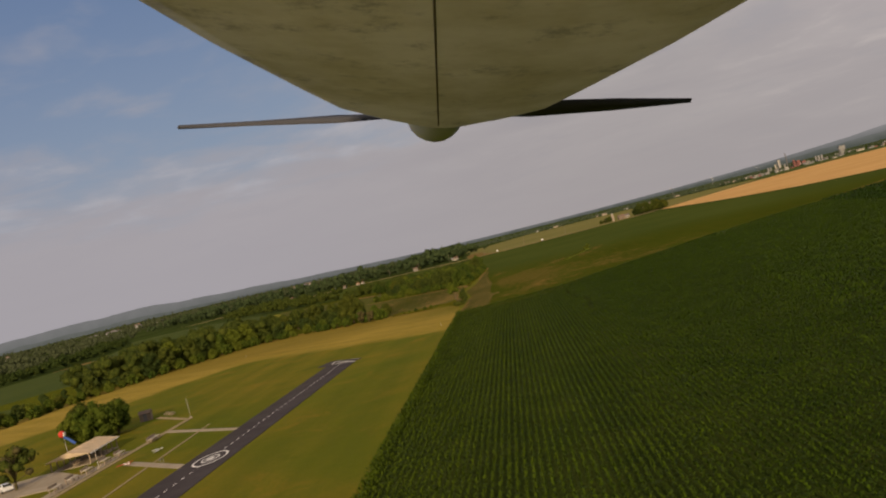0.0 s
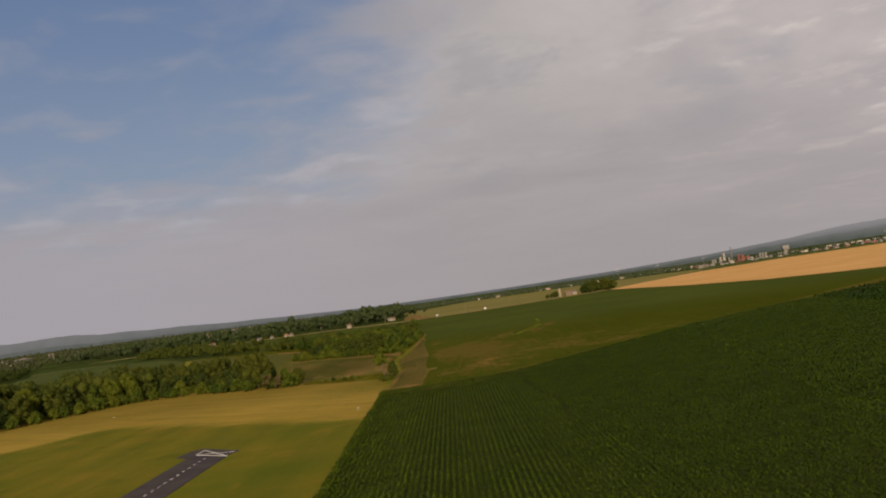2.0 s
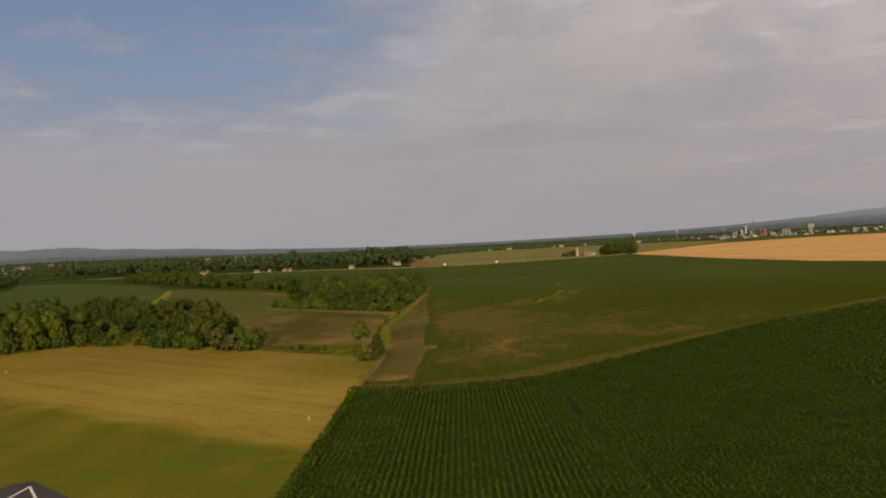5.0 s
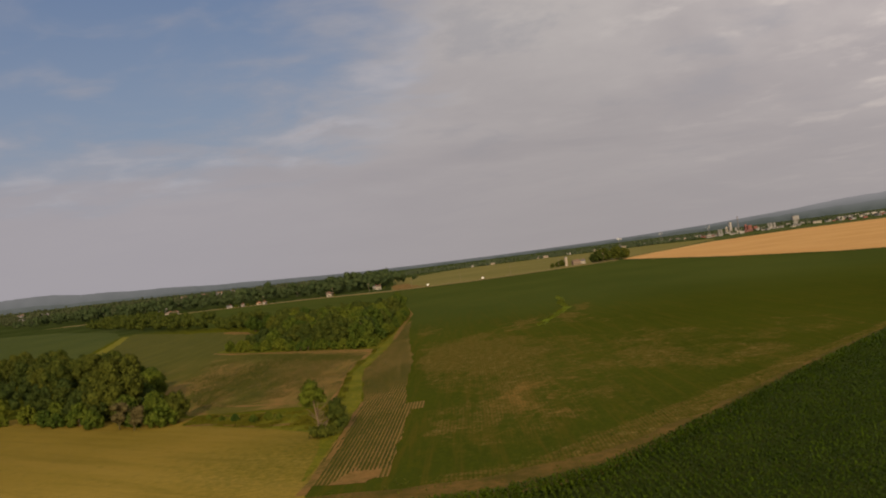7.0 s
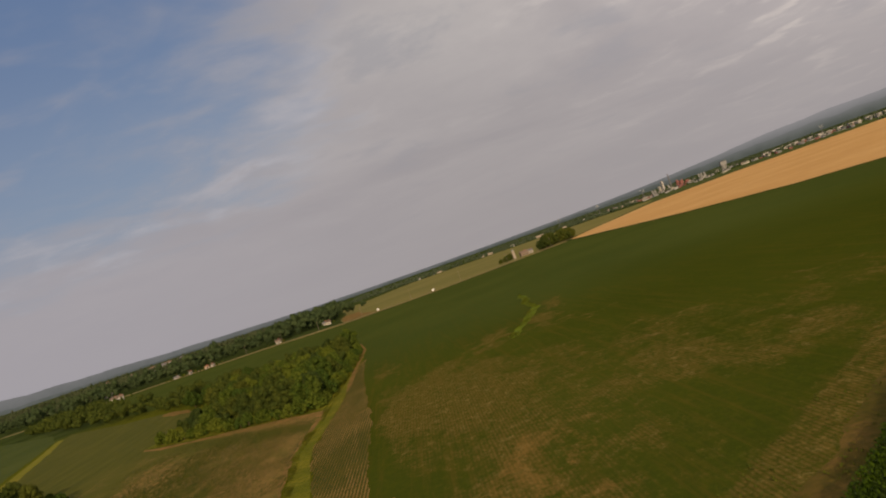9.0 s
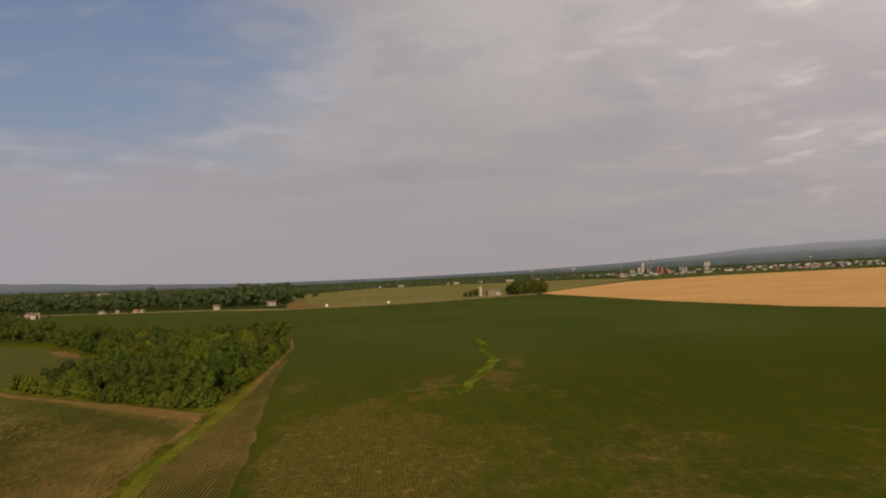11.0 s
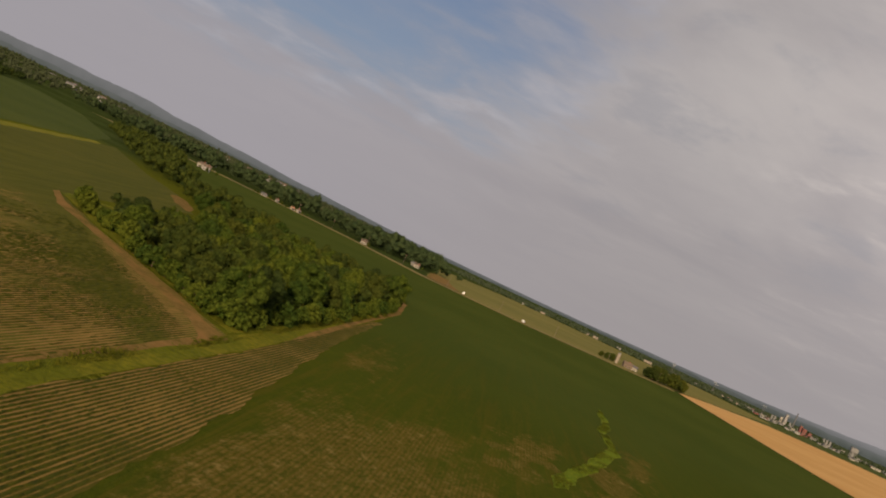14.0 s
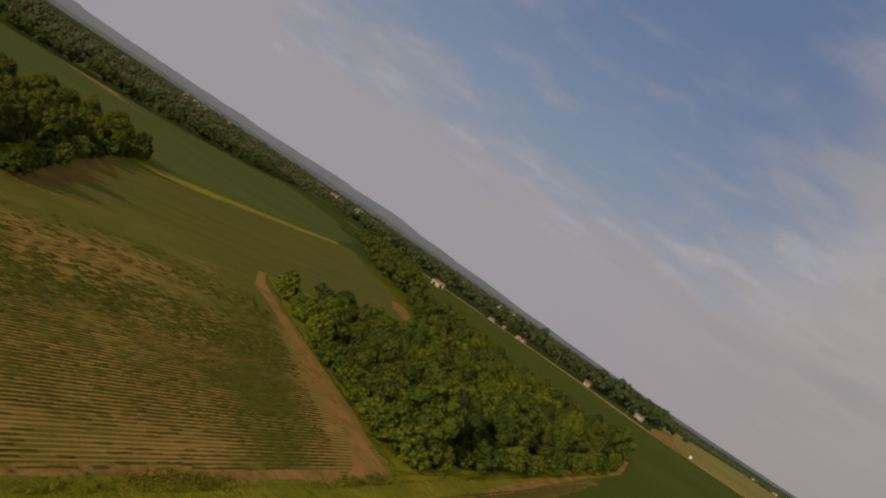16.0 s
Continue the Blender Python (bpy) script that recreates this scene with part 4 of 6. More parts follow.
def make_tree(seed, h, spread, lobes, leaves, size, label, mat=LEAF, low=0.3):
    """A broad-leaved tree of height h with its foot at the origin: boughs of leaves heaped up to an uneven dome."""
    rng = np.random.default_rng(seed)
    made = [(0, 0, h * (0.5 + low * 0.3), h * 0.25)]
    deep = (0.97 - low) / 2
    lean = rng.normal(0, 0.06, 2) * h
    for i in range(lobes):
        up = 1 - 1.75 * (i + 0.5) / lobes
        a = i * 2.39996 + rng.normal(0, 0.35)
        out = math.sqrt(max(0.0, 1 - up * up)) * rng.uniform(0.68, 1.02)
        r = h * rng.uniform(0.085, 0.165) * (1.12 - 0.25 * up)
        z = h * (low + deep + up * deep * rng.uniform(0.80, 0.98))
        wide = spread * (1.0 if up > -0.2 else 0.86)
        made.append((lean[0] * up + math.cos(a) * out * wide * 0.84, lean[1] * up + math.sin(a) * out * wide * 0.84, max(z - r * 0.6, r * 0.7), r))
    ob = thing("tree", label, "tree")
    part("trunk", trunk_mesh("trunk", h, h * 0.026, 5, rng), ob)
    part("crown", crown_mesh("crown", made, leaves, size, mat, rng), ob)
    return ob


def gone(ob):
    for o in (*ob.children_recursive, ob):
        bpy.data.objects.remove(o)


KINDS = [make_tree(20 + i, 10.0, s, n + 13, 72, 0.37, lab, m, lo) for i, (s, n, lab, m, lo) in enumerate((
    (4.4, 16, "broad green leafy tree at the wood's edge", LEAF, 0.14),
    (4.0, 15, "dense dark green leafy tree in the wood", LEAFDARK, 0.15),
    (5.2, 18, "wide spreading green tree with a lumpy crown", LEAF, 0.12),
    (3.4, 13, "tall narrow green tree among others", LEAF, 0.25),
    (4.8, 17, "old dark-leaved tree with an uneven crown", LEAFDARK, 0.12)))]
BUSH = make_tree(40, 10.0, 5.4, 26, 20, 0.8, "low green bush at the field's edge", LEAF, 0.04)
BUSH.name = "bush"
BUSH["category"] = "bush"


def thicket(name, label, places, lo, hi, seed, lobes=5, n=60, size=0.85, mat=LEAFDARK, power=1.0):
    """Many trees too close to count, joined: crowns of small cores and leaf sprays."""
    rng = np.random.default_rng(seed)
    vs, ts, start = [], [], 0
    for x, y in places:
        h = 10 * (lo + (hi - lo) * rng.uniform(0, 1) ** power) * (1 + 0.28 * noise.noise(Vector((x * 0.022, y * 0.013, seed))))
        foot = hill_height(x, y)
        for j in range(lobes):
            a, f = rng.uniform(0, 6.28), math.sqrt(rng.uniform(0, 1))
            c = np.array((x + math.cos(a) * f * h * 0.26, y + math.sin(a) * f * h * 0.26, foot + h * rng.uniform(0.3, 0.82)))
            r = h * rng.uniform(0.15, 0.24)
            v = BALL1[0] * 0.8 * r * (1 + rng.normal(0, 0.1, (len(BALL1[0]), 1))) + c
            vs.append(v)
            ts.append(BALL1[1] + start)
            start += len(v)
            way = rng.normal(0, 1, (n, 3))
            way[:, 2] += 0.3
            way /= np.linalg.norm(way, axis=1)[:, None]
            spot = c + way * r * rng.uniform(0.75, 1.15, (n, 1))
            p = np.cross(way, rng.normal(0, 1, (n, 3)))
            p /= np.linalg.norm(p, axis=1)[:, None]
            q = np.cross(way, p) + way * rng.normal(0, 0.3, (n, 1))
            s = size * rng.uniform(0.6, 1.4, (n, 1))
            vs.append(np.stack([spot - p * s * 0.5 - q * s * 0.3, spot + p * s * 0.5 - q * s * 0.3, spot + q * s * 0.6], 1).reshape(-1, 3))
            ts.append(start + np.arange(n * 3).reshape(-1, 3))
            start += n * 3
    tagged(new(name, big_mesh(name, np.concatenate(vs), np.concatenate(ts), mat)), label, "trees", kind="stuff")


def spread(poly, spacing, seed, most=400, deep=1.0):
    rnd = random.Random(seed)
    xs, ys = [p[0] for p in poly], [p[1] for p in poly]
    done = []
    for _ in range(6000):
        x, y = rnd.uniform(min(xs), max(xs)), rnd.uniform(min(ys), max(ys))
        if len(done) < most and inside(np.array([x]), np.array([y]), poly)[0] and all((x - a) ** 2 + ((y - b) * deep) ** 2 > spacing ** 2 for a, b in done):
            done.append((x, y))
    return done


def plant(kind, x, y, scale, turn, group="", tall=1.0):
    m = Matrix.LocRotScale((x, y, 0), Euler((0, 0, turn)), (scale, scale, scale * tall))
    ob = copy_thing(kind, m)
    if group:
        ob["group"] = group
    return ob


def edge_bushes(line, spacing, lo, hi, seed, group):
    rnd = random.Random(seed)
    for (ax, ay), (bx, by) in zip(line, line[1:]):
        n = max(1, int(math.hypot(bx - ax, by - ay) / spacing))
        for i in range(n):
            f = (i + rnd.random()) / n
            plant(BUSH, ax + (bx - ax) * f + rnd.uniform(-1.5, 1.5), ay + (by - ay) * f + rnd.uniform(-1.5, 1.5), rnd.uniform(lo, hi), rnd.uniform(0, 6.28), group)


GROVE = [(-50, 386), (-52, 410), (-54, 440), (-58, 480), (-64, 545), (-72, 598), (-79, 596), (-88, 570), (-95, 525), (-98, 490), (-104, 462), (-112, 446), (-100, 430), (-74, 406)]
WESTWOOD = [(-70, 276), (-82, 282), (-106, 302), (-138, 308), (-160, 280), (-184, 224), (-190, 170), (-202, 165), (-208, 260), (-214, 380), (-220, 462), (-210, 470), (-178, 418), (-124, 362), (-90, 304)]
BELT = [(-150, 566), (-182, 616), (-220, 654), (-302, 760), (-430, 935), (-520, 1080), (-450, 1105), (-340, 905), (-258, 735), (-210, 680), (-172, 650), (-138, 612), (-128, 575)]


def grove():
    rnd = random.Random(11)
    for x, y in spread(GROVE, 6.6, 11, 140, 0.62):
        west = max(0.0, min(1.0, (-x - 72) / 40))
        s = rnd.uniform(0.70, 1.12) * (1 - 0.35 * west)
        plant(rnd.choice(KINDS), x, y, s, rnd.uniform(0, 6.28), "trees of the grove", rnd.uniform(0.9, 1.12))


def line_of_trees(line, spacing, lo, hi, seed, group, jitter=3.0, kinds=(1, 4, 1, 4, 0, 3)):
    rnd = random.Random(seed)
    for (ax, ay), (bx, by) in zip(line, line[1:]):
        n = max(1, int(math.hypot(bx - ax, by - ay) / spacing))
        for i in range(n):
            f = (i + rnd.uniform(0.2, 0.8)) / n
            plant(KINDS[rnd.choice(kinds)], ax + (bx - ax) * f + rnd.uniform(-jitter, jitter), ay + (by - ay) * f + rnd.uniform(-jitter, jitter), rnd.uniform(lo, hi), rnd.uniform(0, 6.28), group, rnd.uniform(0.9, 1.15))


grove()
edge_bushes([(-47.5, 382), (-49, 410), (-51, 440), (-60, 545), (-71, 600)], 4.2, 0.26, 0.46, 12, "bushes of the grove")
edge_bushes([(-49, 383), (-78, 405), (-104, 428), (-118, 441)], 3.4, 0.28, 0.5, 13, "bushes of the grove")
line_of_trees([(-60, 266), (-74, 271)], 5.0, 0.45, 0.65, 26, "trees of the west wood", 1.5)
plant(KINDS[4], -84, 283, 1.25, 2.0, "trees of the west wood", 1.12)
plant(KINDS[4], -93, 291, 1.05, 0.7, "trees of the west wood")
line_of_trees([(-78, 273), (-106, 294), (-138, 300), (-148, 290)], 7.0, 0.55, 0.85, 14, "trees of the west wood")
line_of_trees([(-142, 302), (-158, 276), (-168, 248)], 6.5, 0.85, 1.25, 51, "trees of the west wood", 3.0, (1, 4, 0, 4, 3))
line_of_trees([(-170, 244), (-178, 220), (-184, 165)], 7.0, 0.42, 0.68, 52, "trees of the west wood", 3.0, (1, 4, 0, 4, 3))
line_of_trees([(-78, 292), (-118, 356), (-176, 420), (-214, 472)], 8.5, 0.5, 0.75, 19, "trees of the west wood")
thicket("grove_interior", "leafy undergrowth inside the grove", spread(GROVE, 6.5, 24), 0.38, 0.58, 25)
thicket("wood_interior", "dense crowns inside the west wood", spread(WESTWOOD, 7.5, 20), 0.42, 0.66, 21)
edge_bushes([(-62, 262), (-80, 269), (-106, 289), (-136, 295), (-152, 270), (-173, 215), (-179, 160)], 4.5, 0.28, 0.5, 15, "bushes of the west wood")
for x, y in spread([(-100, 474), (-118, 512), (-130, 540), (-150, 570), (-134, 604), (-88, 596), (-90, 540)], 8.5, 27):
    plant(KINDS[int(x * 3) % 5], x, y, 0.72 + 0.28 * ((x * 7) % 1), y, "trees of the grove", 1.0)
for x, y in spread([(-114, 360), (-169, 417), (-214, 478), (-224, 470), (-196, 400), (-130, 340)], 8.0, 28, 46, 0.7):
    plant(KINDS[1 if int(x) % 3 else 4], x, y, (0.84 if x > -140 else 0.66) + 0.24 * ((x * 5) % 1), y, "trees of the west wood", 1.05)
edge_bushes([(-112, 364), (-168, 421), (-216, 481)], 6, 0.3, 0.5, 29, "bushes of the west wood")
thicket("wood_interior", "dense tall crowns inside the west wood", spread([(-134, 310), (-158, 284), (-174, 246), (-204, 246), (-214, 330), (-170, 330)], 8.0, 34), 1.1, 1.6, 35)
thicket("hedge_belt", "long belt of leafy trees between fields", spread(BELT, 7.5, 16), 0.75, 1.25, 22)
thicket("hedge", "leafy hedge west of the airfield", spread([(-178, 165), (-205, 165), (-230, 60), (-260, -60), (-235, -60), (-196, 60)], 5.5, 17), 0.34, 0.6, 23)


def lone_tree():
    """Half-bare tree at the field corner: twisted pale limbs and a bushy top."""
    rng = np.random.default_rng(77)
    ob = thing("field_corner_tree", "half-bare tree with pale dead limbs at a field corner", "tree", pose(-27, 235, 0))
    bm = bmesh.new()
    rod(bm, (0, 0, -0.2), (-0.5, 0, 3.2), 0.19, 0.13, 7)
    rod(bm, (-0.5, 0, 3.2), (-0.9, 0.3, 6.4), 0.13, 0.05, 6)
    rod(bm, (0.1, 0, 0.4), (1.5, 0.4, 3.4), 0.15, 0.08, 6)
    for i in range(26):
        a = rng.uniform(0, 6.28)
        z = rng.uniform(1.2, 4.5)
        rod(bm, (-0.3, 0, z), (-0.3 + math.cos(a) * rng.uniform(1, 2.4), math.sin(a) * rng.uniform(1, 2.2), z + rng.uniform(0.4, 1.8)), 0.07, 0.02, 4)
    part("trunk", bm_mesh("trunk", bm, PALEBARK), ob, "pale dead limbs")
    part("crown", crown_mesh("crown", [(-1.2, 0, 7.2, 1.5), (-0.3, 0.6, 6.6, 1.3), (-2.0, 0.2, 6.0, 1.3), (-0.9, -0.4, 8.0, 1.1), (-1.5, 0.9, 5.4, 0.8), (0.4, 0.9, 5.8, 0.9)], 60, 0.42, LEAF, rng), ob)
    # right-hand crown in the darker leaves: its shade is put into the colour
    part("crown", crown_mesh("crown", [(2.2, 0.6, 4.4, 1.1), (2.9, 0.8, 3.4, 1.2), (1.6, 0.4, 3.0, 0.8), (3.2, 1.2, 2.2, 1.0), (2.4, 0.9, 1.7, 0.9), (2.7, 0.6, 5.1, 0.8)], 90, 0.34, LEAFDARK, rng), ob)
    part("crown", crown_mesh("crown", [(0.2, -0.4, 0.9, 1.2), (-1.2, 0, 0.8, 1.0), (1.4, 0.2, 0.8, 1.1)], 60, 0.42, LEAFDARK, rng), ob, "leafy shoots round the foot")


def dead_tree(x, y, h, turn):
    rng = np.random.default_rng(int(abs(x * 7)))
    bm = bmesh.new()
    rod(bm, (0, 0, -0.2), (0.2, 0, h * 0.7), 0.18, 0.07, 6)
    for i in range(60):
        z = h * rng.uniform(0.1, 0.7)
        a = rng.uniform(0, 6.28)
        out = h * rng.uniform(0.12, 0.3)
        rod(bm, (0.1, 0, z), (math.cos(a) * out, math.sin(a) * out, z + h * rng.uniform(0.12, 0.35)), 0.045, 0.012, 3)
    ob = thing("bare_tree", "bare grey-brown leafless tree at the wood's edge", "tree", pose(x, y, 0, 0, 0, turn))
    part("trunk", bm_mesh("trunk", bm, DEADWOOD), ob)
    clumps = [(rng.normal(0, 0.16) * h, rng.normal(0, 0.16) * h, h * rng.uniform(0.25, 0.85), h * 0.16) for _ in range(9)]
    part("crown", crown_mesh("crown", clumps, 70, 0.26, DEADWOOD, rng), ob, "tangle of bare twigs")


lone_tree()
for x, y, h in ((-71, 263, 5.0), (-75.5, 266, 5.6)):
    dead_tree(x, y, h, x * 9)
edge_bushes([(-58, 266), (-48, 258), (-36, 254)], 4, 0.10, 0.18, 18, "weeds of the ditch")


def far_woods(label, places, lo, hi, seed, shape, squash=1.1, mat=CANOPY):
    """Distant tree tops as one sheet of knobbly crowns."""
    rng = np.random.default_rng(seed)
    v0, f0 = shape
    vs, ts = [], []
    for i, (x, y) in enumerate(places):
        r = rng.uniform(lo, hi)
        v = v0 * r * (1 + rng.normal(0, 0.13, (len(v0), 1)))
        v[:, 2] *= squash * rng.uniform(0.8, 1.3)
        vs.append(v + (x, y, hill_height(x, y) + r * 0.55))
        ts.append(f0 + i * len(v0))
    tagged(new("distant_trees", big_mesh("distant_trees", np.concatenate(vs), np.concatenate(ts), mat)), label, "trees", kind="stuff")


def strewn(poly, count, seed):
    rnd = random.Random(seed)
    xs, ys = [p[0] for p in poly], [p[1] for p in poly]
    out = []
    while len(out) < count:
        x, y = rnd.uniform(min(xs), max(xs)), rnd.uniform(min(ys), max(ys))
        if inside(np.array([x]), np.array([y]), poly)[0]:
            out.append((x, y))
    return out


def banked(line, depth, gap, seed):
    rnd = random.Random(seed)
    out = []
    for (ax, ay), (bx, by) in zip(line, line[1:]):
        far = math.hypot(bx - ax, by - ay)
        for i in range(int(far / gap * 3)):
            f, d = rnd.random(), rnd.random() * depth
            out.append((ax + (bx - ax) * f - (by - ay) / far * d, ay + (by - ay) * f + (bx - ax) / far * d))
    return out


thicket("distant_trees", "dark green woods behind the houses", banked([(-190, 1262), (-262, 1235), (-330, 1290), (-440, 1330), (-600, 1400), (-900, 1540)][::-1], 190, 6.5, 31)
        + banked([(-196, 1262), (-208, 1380), (-298, 1900), (-388, 2480)], 90, 10, 32), 0.7, 2.7, 33, 4, 34, 1.6, CANOPY, 0.7)
thicket("distant_trees", "rolling western woods", strewn([(-900, 1560), (-320, 1480), (-420, 2500), (-900, 3300), (-2300, 3000), (-2700, 1900), (-1500, 700), (-680, 520), (-640, 800), (-800, 1240)], 4200, 34), 0.9, 2.2, 35, 2, 12, 2.4, HAZECANOPY)
thicket("distant_trees", "dark tree belt along the western field", banked([(-540, 400), (-514, 560), (-506, 660), (-526, 760), (-612, 960), (-790, 1270), (-960, 1490)], 45, 8, 36), 0.75, 1.2, 37, 4, 40, 1.3, LEAFDARK)
far_woods("tree line beyond the hay field", banked([(-420, 2520), (-60, 2480), (300, 2290), (440, 2320)], 150, 11, 38), 3.0, 6.0, 39, BALL1, 1.0, HAZECANOPY)
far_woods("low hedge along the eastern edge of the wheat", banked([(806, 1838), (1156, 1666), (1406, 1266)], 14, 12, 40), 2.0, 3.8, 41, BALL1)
far_woods("trees scattered through the distant town", strewn([(-400, 2600), (600, 2500), (1300, 2560), (2600, 2420), (2900, 3400), (600, 3900), (-500, 3600)], 2300, 42), 2.6, 5.6, 43, BALL1, 0.9, HAZECANOPY)
for x, y in spread([(74, 1172), (124, 1255), (134, 1242), (84, 1162)], 6, 44, 18):
    plant(KINDS[4], x, y, 1.1 + 0.45 * (int(y) % 3) / 2, x, "trees of the farm", 1.1)
for i, (x, y) in enumerate(((29, 1178), (35, 1173), (36, 1186), (41, 1181))):
    plant(KINDS[(4, 1, 0, 4)[i]], x, y, 0.62 + 0.09 * i, i * 2.1, "trees of the farm")


# ---------------------------------------------------------------- airfield
RUN = -0.083                                    # drift of the runway's centre line, dx per dy


def mid_x(y):
    return -33.0 + RUN * (y - 32)


def along(y, off):
    """A point beside the runway: off metres to the east of its centre line."""
    return (mid_x(y) + off, y + off * RUN * -1.0)


def sheet(name, pts, z0, z1, mat):
    """A flat slab with thickness from an outline."""
    bm = bmesh.new()
    face = bm.faces.new([bm.verts.new((x, y, z1)) for x, y in pts])
    face.normal_update()
    if face.normal.z < 0:
        face.normal_flip()
    out = bmesh.ops.extrude_face_region(bm, geom=[face])
    bmesh.ops.translate(bm, verts=[g for g in out["geom"] if isinstance(g, bmesh.types.BMVert)], vec=(0, 0, z0 - z1))
    bmesh.ops.recalc_face_normals(bm, faces=bm.faces)
    return bm_mesh(name, bm, mat)


HALF = 4.25
runway = tagged(new("runway", sheet("runway", [along(-90, -HALF), along(126, -HALF), (-48.5, 128.7), (-47.8, 134.7), (-46.2, 136.4), (-35.6, 127.6), along(124.5, HALF), along(-90, HALF)], 0.0, 0.10, ASPHALT)),
                "narrow dark asphalt runway with white markings", "runway", kind="structure")
dash_me = boxed("dash", LINE, (-0.095, 0.095, -0.64, 0.64, 0.101, 0.108))
for i in range(74):
    y = -86 + i * 2.9
    if 27.5 < y < 36.5 or y > 124:
        continue
    part("dash", dash_me, runway, at=pose(mid_x(y), y, 0, 0, 0, math.degrees(-math.atan(RUN))))


def ring(name, r0, r1, z0, z1, mat, n=48):
    vs, fs = [], []
    for i in range(n):
        c, s = math.cos(2 * math.pi * i / n), math.sin(2 * math.pi * i / n)
        vs += [(c * r0, s * r0, z1), (c * r1, s * r1, z1), (c * r1, s * r1, z0), (c * r0, s * r0, z0)]
        a, b = i * 4, (i + 1) % n * 4
        fs += [(a, a + 1, b + 1, b), (a + 1, a + 2, b + 2, b + 1), (a, b, b + 3, a + 3)]
    return to_mesh(name, vs, fs, mat)


OVAL = Matrix.LocRotScale((mid_x(32), 32, 0), Euler((0, 0, -math.atan(RUN))), (1, 1.8, 1))
part("ring_mark", ring("ring_mark", 2.2, 2.5, 0.1, 0.108, LINE), runway, at=OVAL)
part("ring_mark", ring("ring_mark", 1.05, 1.3, 0.1, 0.108, LINE), runway, at=OVAL)
part("centre_mark", ring("centre_mark", 0.02, 0.62, 0.1, 0.109, LINE), runway, at=OVAL)


def stripe(a, b, wide, z0, z1, mat, name):
    a, b = Vector((*a, 0)), Vector((*b, 0))
    side = (b - a).normalized().cross(Vector((0, 0, 1))) * wide / 2
    return sheet(name, [(p.x, p.y) for p in (a - side, b - side, b + side, a + side)], z0, z1, mat)


A, B, C, D = (-44.4, 128.5), (-44.9, 133.8), (-36.1, 122.6), (-36.2, 127.1)
for i, (p, q) in enumerate(((A, D), (B, C), (A, B), (A, C))):
    part("cross_mark", stripe(p, q, 0.29, 0.1, 0.109 + 0.003 * i, LINE, "cross_mark"), runway)

for name, label, p, q, wide, mat, z in (
        ("taxi_path", "pale concrete path to the runway", along(56, -HALF + 0.1), (-62.5, 72.5), 1.5, CONCRETE, 0.09),
        ("taxi_path", "pale concrete path to the runway", along(31, -HALF + 0.1), (-54, 43.8), 1.7, CONCRETE, 0.09),
        ("pit_path", "long pale path along the flight line", (-64.2, 86), (-57.5, 22), 1.3, GRAVEL, 0.085),
        ("pit_path", "thin pale line along the pits", (-51.8, 70), (-42.2, 8), 0.45, GRAVEL, 0.085),
        ("pit_path", "cross path at the end of the pits", (-64.2, 85), (-80, 100), 1.2, GRAVEL, 0.085)):
    tagged(new(name, stripe(p, q, wide, 0.0, z, mat, name)), label, "path", kind="structure")
tagged(new("parking_slab", sheet("parking_slab", [(-84, 50), (-75, 53), (-63, 43), (-60, 36), (-72, 35), (-84, 40)], 0.0, 0.10, CONCRETE)), "pale concrete yard beside the shelter", "pavement", kind="structure")
tagged(new("pavement", stripe((-63.5, 58), (-60, 25), 2.2, 0.0, 0.095, CONCRETE, "pavement")), "concrete walk in front of the shelter", "pavement", kind="structure")


def shelter():
    """Open-sided shelter: tan sheet roof with ribs, ten posts, a slab and tables in its shade."""
    ob = thing("picnic_shelter", "open picnic shelter with a tan metal roof", "shelter", pose(-73.0, 59.6, 0, 0, 0, 11))
    L, W, H = 6.9, 3.8, 2.05
    part("slab", boxed("slab", CONCRETE, (-W, W, -L, L, 0.0, 0.12)), ob)
    bm = bmesh.new()
    vs = [bm.verts.new(p) for p in ((-W - 0.5, -L - 0.4, H), (W + 0.5, -L - 0.4, H), (W + 0.5, L + 0.4, H), (-W - 0.5, L + 0.4, H), (0, -L - 0.4, H + 1.0), (0, L + 0.4, H + 1.0))]
    for f in ((0, 4, 5, 3), (1, 2, 5, 4), (0, 1, 4), (2, 3, 5), (0, 3, 2, 1)):
        bm.faces.new([vs[i] for i in f])
    bmesh.ops.recalc_face_normals(bm, faces=bm.faces)
    roof = part("roof", bm_mesh("roof", bm, TANROOF), ob)
    slope = math.degrees(math.atan2(1.0, W + 0.5))
    seam = boxed("seam", TANROOF, (0, math.hypot(1.0, W + 0.5), -0.03, 0.03, 0.0, 0.04))
    for i in range(17):
        y = -L + i * 2 * L / 16
        part("seam", seam, roof, at=pose(0, y, H + 1.0, 0, slope, 0))
        part("seam", seam, roof, at=pose(0, y, H + 1.0, 0, slope, 180))
    part("fascia", boxed("fascia", WHITE, (W + 0.5, W + 0.55, -L - 0.45, L + 0.45, H - 0.16, H + 0.02)), roof, "pale roof edge board")
    part("fascia", boxed("fascia", WHITE, (-W - 0.55, -W - 0.5, -L - 0.45, L + 0.45, H - 0.16, H + 0.02)), roof, "pale roof edge board")
    post = boxed("post", WOOD, (-0.09, 0.09, -0.09, 0.09, 0.1, H), bevel=0.015)
    for i in range(6):
        for x in (-W + 0.1, W - 0.1):
            part("post", post, ob, at=pose(x, -L + 0.2 + i * (2 * L - 0.4) / 5, 0))
    return ob


